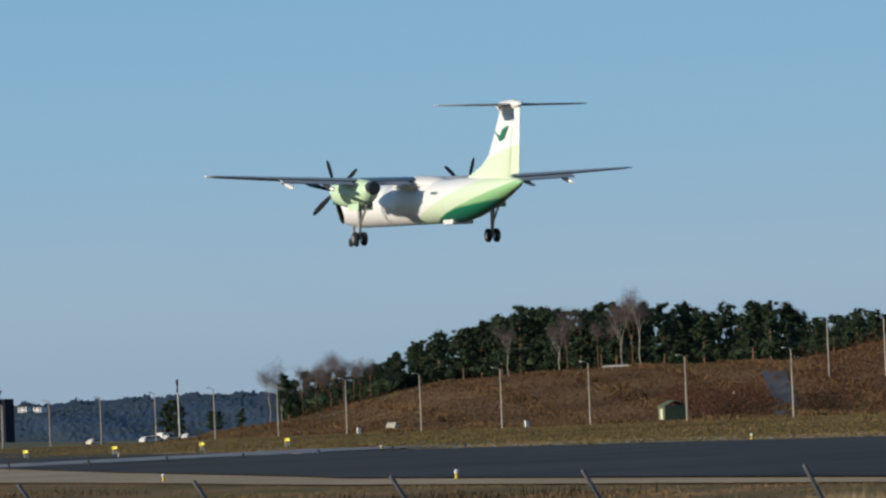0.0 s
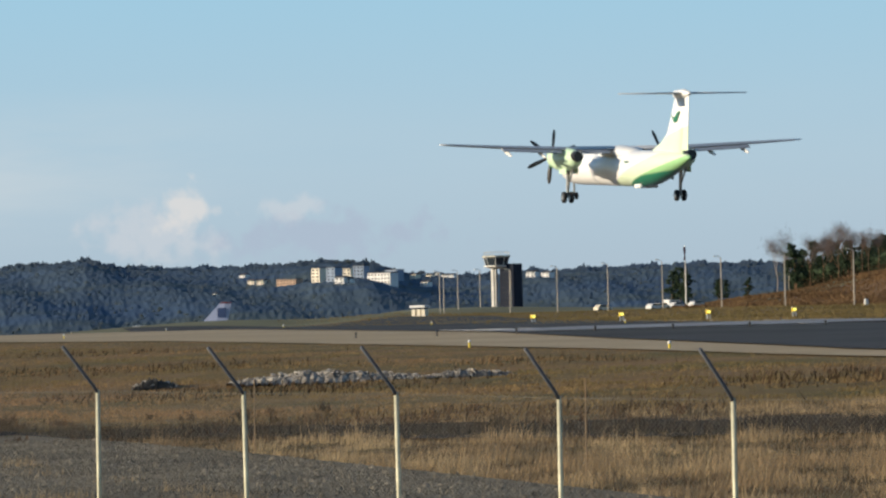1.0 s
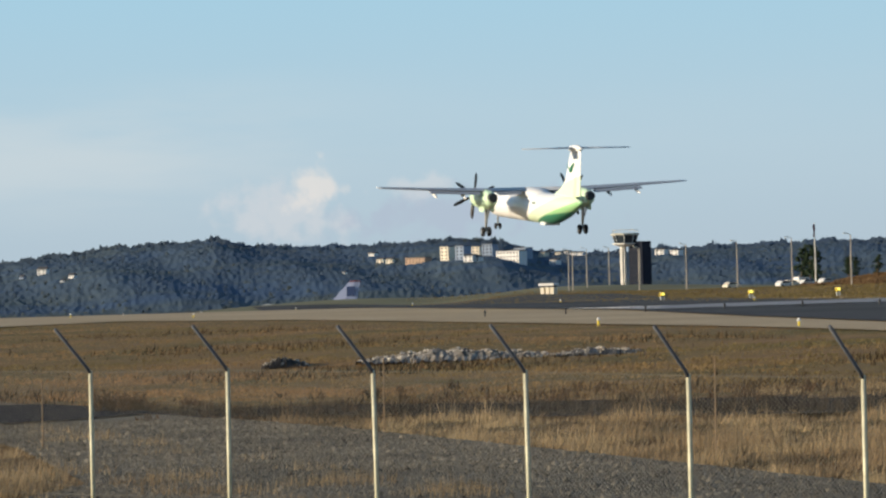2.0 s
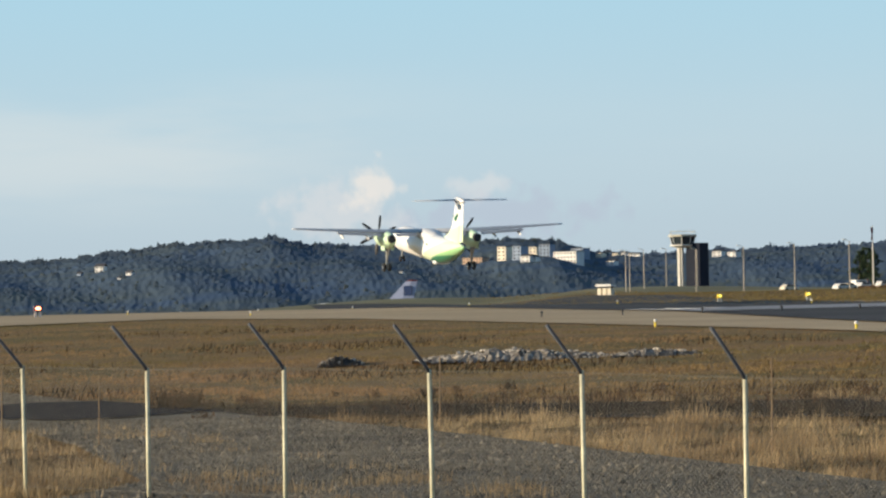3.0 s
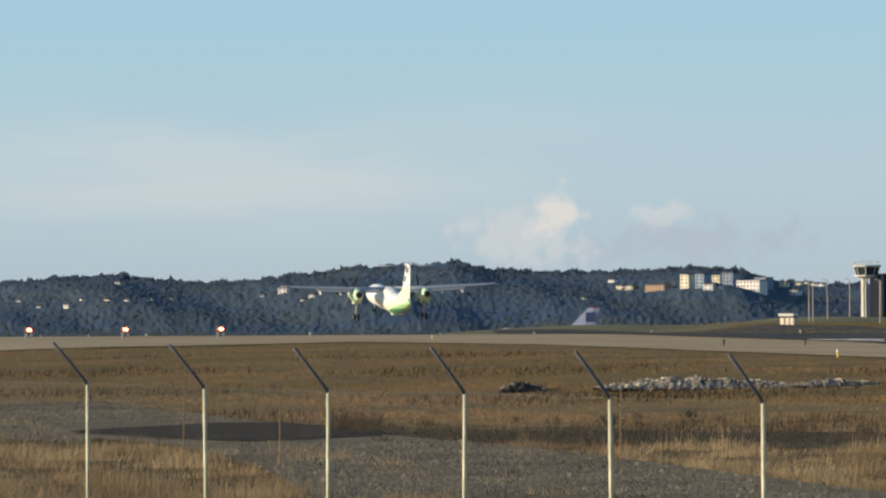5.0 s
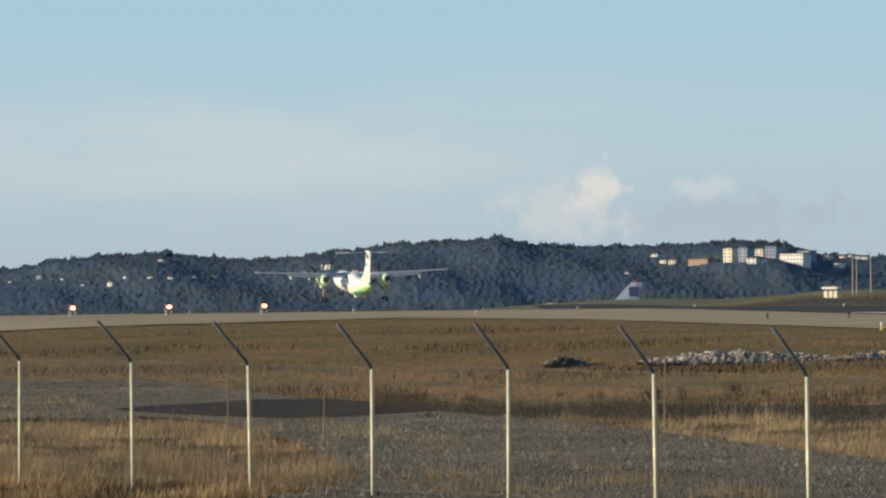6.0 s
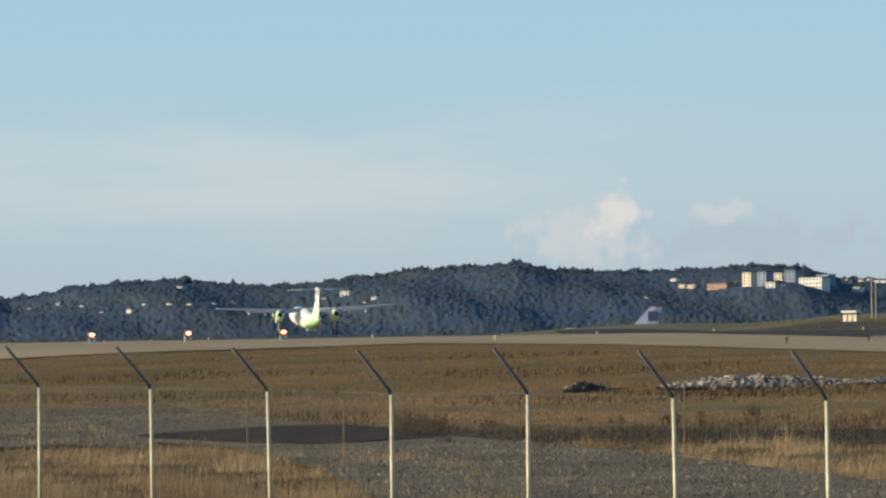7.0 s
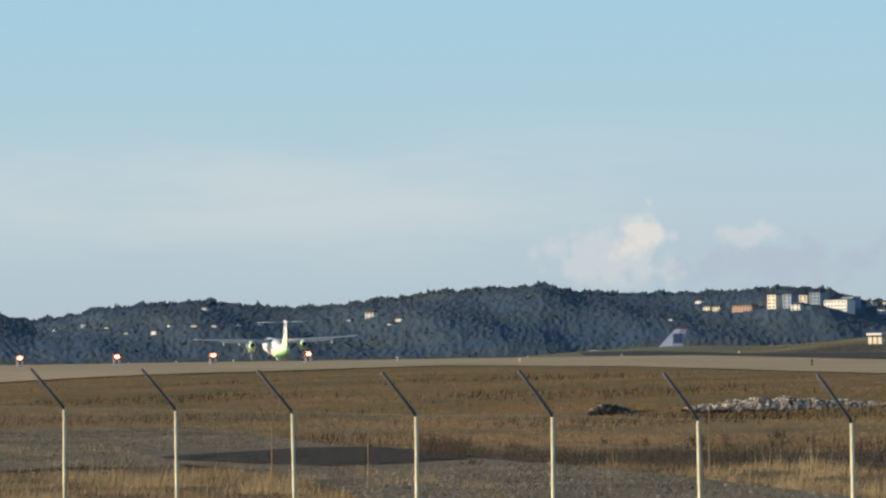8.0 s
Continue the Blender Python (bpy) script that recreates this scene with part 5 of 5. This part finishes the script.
def livery_two(name, upper, lower):
    m = bpy.data.materials.new(name)
    m.use_nodes = True
    nt = m.node_tree
    L = nt.links.new
    b = nt.nodes["Principled BSDF"]
    b.inputs["Roughness"].default_value = 0.38
    co = nt.nodes.new("ShaderNodeTexCoord")
    se = nt.nodes.new("ShaderNodeSeparateXYZ")
    L(co.outputs["Object"], se.inputs["Vector"])
    a = nt.nodes.new("ShaderNodeMath")
    a.operation = 'MULTIPLY_ADD'
    a.inputs[1].default_value = 0.16
    L(se.outputs["Y"], a.inputs[0])
    L(se.outputs["Z"], a.inputs[2])
    r = nt.nodes.new("ShaderNodeMapRange")
    r.inputs["From Min"].default_value, r.inputs["From Max"].default_value = 3.0, 3.1
    L(a.outputs[0], r.inputs["Value"])
    mx = nt.nodes.new("ShaderNodeMix")
    mx.data_type = 'RGBA'
    mx.inputs["A"].default_value = (*lower, 1)
    mx.inputs["B"].default_value = (*upper, 1)
    L(r.outputs["Result"], mx.inputs["Factor"])
    L(mx.outputs["Result"], b.inputs["Base Color"])
    return m


def foil(x0, y_le, y_te, z, thick, n=7):
    """A wing section at span x0: rounded nose at y_le, sharp tail at y_te."""
    c = y_le - y_te
    up, lo = [], []
    for k in range(n):
        t = (1 - math.cos(math.pi * k / (n - 1))) / 2
        h = thick * 2.6 * (math.sqrt(t) * .6 - t * .6 + .36 * t * (1 - t))
        up.append((x0, y_le - c * t, z + h))
        lo.append((x0, y_le - c * t, z - h * .7))
    return up + lo[-2:0:-1]


def airliner():
    craft = new("turboprop_airliner")
    paint = livery()
    finp = fin_paint()
    white = material("white_aircraft_paint", (0.80, 0.79, 0.76), .38, vary=.05, scale=.6)
    wing_grey = material("grey_wing_paint", (0.36, 0.38, 0.41), .45, vary=.1, scale=.5)
    green = material("light_green_paint", (0.60, 0.78, 0.52), .38, vary=.07, scale=.6)
    dark = material("dark_green_paint", (0.03, 0.16, 0.08), .4, vary=.1)
    emblem_green = material("emblem_green_paint", (0.015, 0.17, 0.07), .4, vary=.1)
    chrome = material("gear_steel", (0.45, 0.46, 0.45), .35, .6, vary=.15)

    bm = bmesh.new()
    sec = []
    for y, zc, r in ((16.1, 2.15, .05), (15.8, 2.2, .38), (15.2, 2.28, .66), (14.3, 2.38, .96), (13.0, 2.5, 1.22), (11.5, 2.55, 1.345), (4, 2.55, 1.345), (0, 2.55, 1.345), (-4, 2.55, 1.345), (-6.5, 2.56, 1.34), (-8.5, 2.66, 1.24), (-10.5, 2.82, 1.06), (-12.5, 3.0, .82), (-14.5, 3.2, .52), (-16.0, 3.36, .26), (-16.7, 3.42, .08)):
        sec.append([(r * math.cos(2 * math.pi * k / 32), y, zc + r * math.sin(2 * math.pi * k / 32)) for k in range(32)])
    loft(bm, sec)
    body = part("fuselage", bm, paint, craft, "white fuselage with green rear", True)
    # wing box fairing above, and the belly fairing
    bm = bmesh.new()
    sec = []
    for y, h, w in ((4.2, .02, .3), (3.0, .42, 1.1), (0.5, .55, 1.25), (-2.2, .42, 1.1), (-4.6, .03, .3)):
        sec.append([(w * math.cos(math.pi * k / 8), y, 3.55 + (h + .2) * math.sin(math.pi * k / 8)) for k in range(9)] + [(0, y, 3.3)])
    loft(bm, sec)
    part("wing_fairing", bm, white, craft, "", True)
    bm = bmesh.new()
    rounded(bm, -.7, -6.6, 1.12, .7, -4.9, 1.5, .15)
    part("belly_fairing", bm, white, craft)
    # wings, flaps, ailerons, fairings
    for s in (-1, 1):
        bm = bmesh.new()
        secs = [foil(s * x, le, te, z, th) for x, le, te, z, th in ((0, 2.2, -.9, 3.98, .42), (4.4, 2.2, -.9, 4.0, .40), (9, 1.8, -.45, 4.22, .28), (13.5, 1.2, -.2, 4.46, .17), (14.05, .95, -.1, 4.50, .10))]
        loft(bm, secs if s > 0 else [q[::-1] for q in secs])
        part("wing", bm, wing_grey, craft, "long grey wing", True)
        for x0, x1 in ((1.5, 3.6), (5.2, 9.6)):
            bm = bmesh.new()
            z0, z1 = 3.9 + .035 * max(0, x0 - 4), 3.9 + .045 * max(0, x1 - 4)
            t0, t1 = -.95 + .1 * max(0, x0 - 4.4), -.95 + .1 * max(0, x1 - 4.4)
            q = [[(s * x, t + .1, z + .02), (s * x, t - .25, z + .02), (s * x, t - .75, z - .18), (s * x, t - .72, z - .22), (s * x, t - .1, z - .12)] for x, t, z in ((x0, t0, z0), (x1, t1, z1))]
            loft(bm, q if s > 0 else [k[::-1] for k in q])
            part("flap", bm, wing_grey, craft, "lowered flap")
        for x in (6.6, 9.2):
            bm = bmesh.new()
            z = 3.82 + .05 * (x - 4.4)
            tube(bm, [(s * x, .6, z), (s * x, -.6, z - .22), (s * x, -1.6, z - .42), (s * x, -2.0, z - .48)], [.05, .14, .12, .02], 8)
            part("flap_fairing", bm, white, craft, "white flap track fairing", True)
        bm = bmesh.new()
        bmesh.ops.create_uvsphere(bm, u_segments=8, v_segments=6, radius=.05, matrix=Matrix.Translation((s * 14.07, .5, 4.5)))
        part("wing_tip_light", bm, LAMP_WHITE, craft, "small lit tip light")
        # engine nacelle
        bm = bmesh.new()
        secs = []
        for y, zc, w, h in ((4.25, 3.45, .38, .45), (3.6, 3.4, .62, .72), (2.4, 3.32, .72, .86), (.5, 3.28, .75, .92), (-1.0, 3.24, .72, .86), (-2.1, 3.33, .58, .64), (-2.9, 3.47, .36, .38)):
            secs.append([(s * 4.4 + w * math.cos(2 * math.pi * k / 20), y, zc + h * math.sin(2 * math.pi * k / 20)) for k in range(20)])
        loft(bm, secs)
        nac = part("nacelle", bm, green, craft, "light green engine nacelle", True)
        bm = bmesh.new()
        tube(bm, [(s * 4.4, -2.5, 3.46), (s * 4.4, -3.1, 3.5)], [.46, .37], 16)
        part("exhaust", bm, BLACK, nac, "black exhaust end")
        bm = bmesh.new()
        rounded(bm, s * 4.4 - .3, 3.3, 2.62, s * 4.4 + .3, 4.1, 2.95, .12)
        part("intake", bm, dark, nac, "dark chin intake")
        # main gear
        leg = new("main_gear")
        leg.parent = craft
        bm = bmesh.new()
        tube(bm, [(s * 4.4, -.25, 2.6), (s * 4.4, -.05, 1.2), (s * 4.4, 0, .42)], [.15, .13, .09], 10)
        part("strut", bm, chrome, leg)
        bm = bmesh.new()
        tube(bm, [(s * 4.4, -1.7, 2.65), (s * 4.4, -.08, 1.2)], .07, 8)
        part("drag_brace", bm, chrome, leg)
        for d in (-.45, .45):
            bm = bmesh.new()
            box(bm, s * 4.4 + d - .02, -1.3, 2.2, s * 4.4 + d + .02, .6, 2.75)
            part("gear_door", bm, green, leg, "open light green gear door")
        for d in (-.28, .28):
            bm = bmesh.new()
            w = .15
            tube(bm, [(s * 4.4 + d - w, 0, .43), (s * 4.4 + d - w * .6, 0, .43), (s * 4.4 + d + w * .6, 0, .43), (s * 4.4 + d + w, 0, .43)], [.34, .43, .43, .34], 20)
            part("tyre", bm, RUBBER, leg, "", True)
            bm = bmesh.new()
            tube(bm, [(s * 4.4 + d - w - .01, 0, .43), (s * 4.4 + d + w + .01, 0, .43)], .19, 12)
            part("rim", bm, chrome, leg)
    # nose gear
    leg = new("nose_gear")
    leg.parent = craft
    bm = bmesh.new()
    tube(bm, [(0, 13.9, 1.6), (0, 13.94, .3)], [.1, .07], 8)
    part("strut", bm, chrome, leg)
    for d in (-.2, .2):
        bm = bmesh.new()
        tube(bm, [(d - .1, 13.94, .29), (d - .06, 13.94, .29), (d + .06, 13.94, .29), (d + .1, 13.94, .29)], [.22, .29, .29, .22], 16)
        part("tyre", bm, RUBBER, leg, "", True)
    # fin, rudder, tailplane
    def fin_section(z, le, te, w, nose=True):
        c = le - te
        prof = ((0, 0), (.06, .6), (.2, .95), (.4, 1), (.7, .85), (1, .6)) if nose else ((0, 1), (.5, .6), (1, .12))
        r = [(w * h, le - c * t, z) for t, h in prof]
        return r + [(-x, y, zz) for x, y, zz in r[::-1] if x > 0]
    bm = bmesh.new()
    loft(bm, [fin_section(z, le, te, w) for z, le, te, w in ((3.35, -5.2, -15.0, .16), (3.95, -7.6, -15.1, .2), (4.5, -9.9, -15.2, .24), (5.1, -11.4, -15.35, .25), (6.4, -12.5, -15.6, .22), (7.78, -13.5, -15.9, .18))])
    part("tail_fin", bm, finp, craft, "white fin with light green foot", True)
    bm = bmesh.new()
    loft(bm, [fin_section(z, le, te, w, False) for z, le, te, w in ((3.9, -15.12, -16.2, .13), (7.75, -15.92, -16.6, .1))])
    part("rudder", bm, finp, craft)
    bm = bmesh.new()
    tube(bm, [(0, -12.9, 7.93), (0, -13.6, 7.93), (0, -15.6, 7.93), (0, -16.9, 7.96)], [.06, .3, .34, .1], 14)
    part("fin_bullet", bm, white, craft, "", True)
    for s in (-1, 1):
        bm = bmesh.new()
        secs = [foil(s * x, le, te, 7.98, th, 6) for x, le, te, th in ((0, -13.7, -15.9, .17), (4.63, -14.4, -15.8, .08))]
        loft(bm, secs if s > 0 else [q[::-1] for q in secs])
        part("tailplane", bm, wing_grey, craft, "grey tailplane", True)
        # emblem: a plain two-winged shape on the fin, and a row of plain bars on the flank
        bm = bmesh.new()
        x = s * .262
        for poly in (((-13.3, 6.75), (-13.75, 6.4), (-14.0, 6.3), (-14.35, 6.75), (-14.95, 7.0), (-14.65, 6.5), (-14.4, 6.0), (-13.95, 5.85), (-13.75, 6.2)),):
            vs = [bm.verts.new((x, -14.0 + (y + 14.1) * 1.45, 6.3 + (z - 6.4) * .8)) for y, z in poly]
            f = bm.faces.new(vs)
            r = bmesh.ops.extrude_face_region(bm, geom=[f])
            bmesh.ops.translate(bm, verts=[v for v in r["geom"] if isinstance(v, bmesh.types.BMVert)], vec=(s * .006, 0, 0))
        part("emblem", bm, emblem_green, craft, "dark green winged emblem")
        for k in range(5):
            bm = bmesh.new()
            box(bm, s * 1.318 - .012, -4.6 - .24 * k - .12, 2.98, s * 1.318 + .012, -4.6 - .24 * k, 3.14)
            part("marking", bm, dark, craft, "small dark bar of lettering")
    # propellers: hub with six blades each
    props = []
    for s in (-1, 1):
        hub = new("propeller")
        hub.parent = craft
        bm = bmesh.new()
        tube(bm, [(0, -.2, 0), (0, .1, 0), (0, .45, 0), (0, .75, 0)], [.36, .34, .22, .03], 16)
        part("spinner", bm, white, hub, "", True)
        bm = bmesh.new()
        q = []
        for r, c, tw in ((.25, .20, 60), (.6, .30, 48), (1.2, .36, 35), (1.75, .32, 27), (2.05, .14, 24)):
            a = radians(tw)
            sw = -.12 * (r / 2) ** 2
            q.append([(c * u * math.cos(a) - v * math.sin(a) + sw, c * u * math.sin(a) + v * math.cos(a), r) for u, v in ((-.5, 0), (0, .035), (.5, 0), (0, -.035))])
        loft(bm, q)
        me = bpy.data.meshes.new("blade")
        bm.to_mesh(me)
        bm.free()
        me.materials.append(BLACK)
        for k in range(6):
            bl = new("blade", me)
            bl.parent = hub
            bl.rotation_euler = (0, radians(60 * k), 0)
        props.append((hub, s))
    tagged(craft, "white and green twin turboprop airliner with wheels down, landing", "airliner")
    return craft, props


fence()
old_poles()
rubble()
grass()
field_shrubs()
gravel_stones()
CRAFT, PROPS = airliner()

# seconds, metres along the runway, sideways, wheel height, nose up, bank, heading
FLIGHT = [
    (0.0, 222.8, 104.35, 13.25, 2.45, -0.05, -5.1),
    (0.5, 250.5, 104.35, 11.31, 2.5, -0.05, -4.65),
    (1.0, 278.3, 104.35, 9.65, 2.6, -0.03, -4.2),
    (1.5, 306.2, 104.38, 8.04, 2.85, -0.1, -3.7),
    (2.2, 344.8, 104.40, 6.00, 3.6, -0.1, -3.4),
    (3.0, 389.3, 104.35, 4.00, 4.5, -0.15, -3.3),
    (3.5, 415.9, 104.15, 3.08, 5.0, -0.3, -3.5),
    (4.0, 443.4, 104.08, 2.46, 4.85, -0.6, -3.4),
    (4.5, 470.7, 104.06, 2.09, 4.7, -0.75, -3.3),
    (5.2, 509.3, 104.08, 1.48, 4.3, -0.65, -3.1),
    (6.0, 553.8, 104.15, 0.77, 3.9, -0.5, -2.9),
    (6.5, 581.8, 104.12, 0.24, 3.65, -0.4, -2.8),
    (7.0, 610.5, 104.18, -0.38, 3.45, -0.6, -2.9),
    (7.5, 638.3, 104.15, -0.95, 3.5, -0.7, -2.9),
    (8.0, 664.8, 104.10, -1.62, 3.4, -0.7, -3.1),
]


def motions():
    walk(CRAFT, [(t, pose(x, y, z, up, bank, head)) for t, y, x, z, up, bank, head in FLIGHT])
    lag = (-10, 11, 10, 10, 10, 10, 10, 16, 20, 27, 27, 26, 25, 26, 28, 30, 30)
    for hub, s in PROPS:
        walk(hub, [(0.5 * k, pose(s * 4.4, 4.45, 3.45, 0, 0, 0) @ pose(0, 0, 0, 0, 60.0 * k + lag[k] + (30 if s > 0 else 0), 0)) for k in range(17)])


motions()
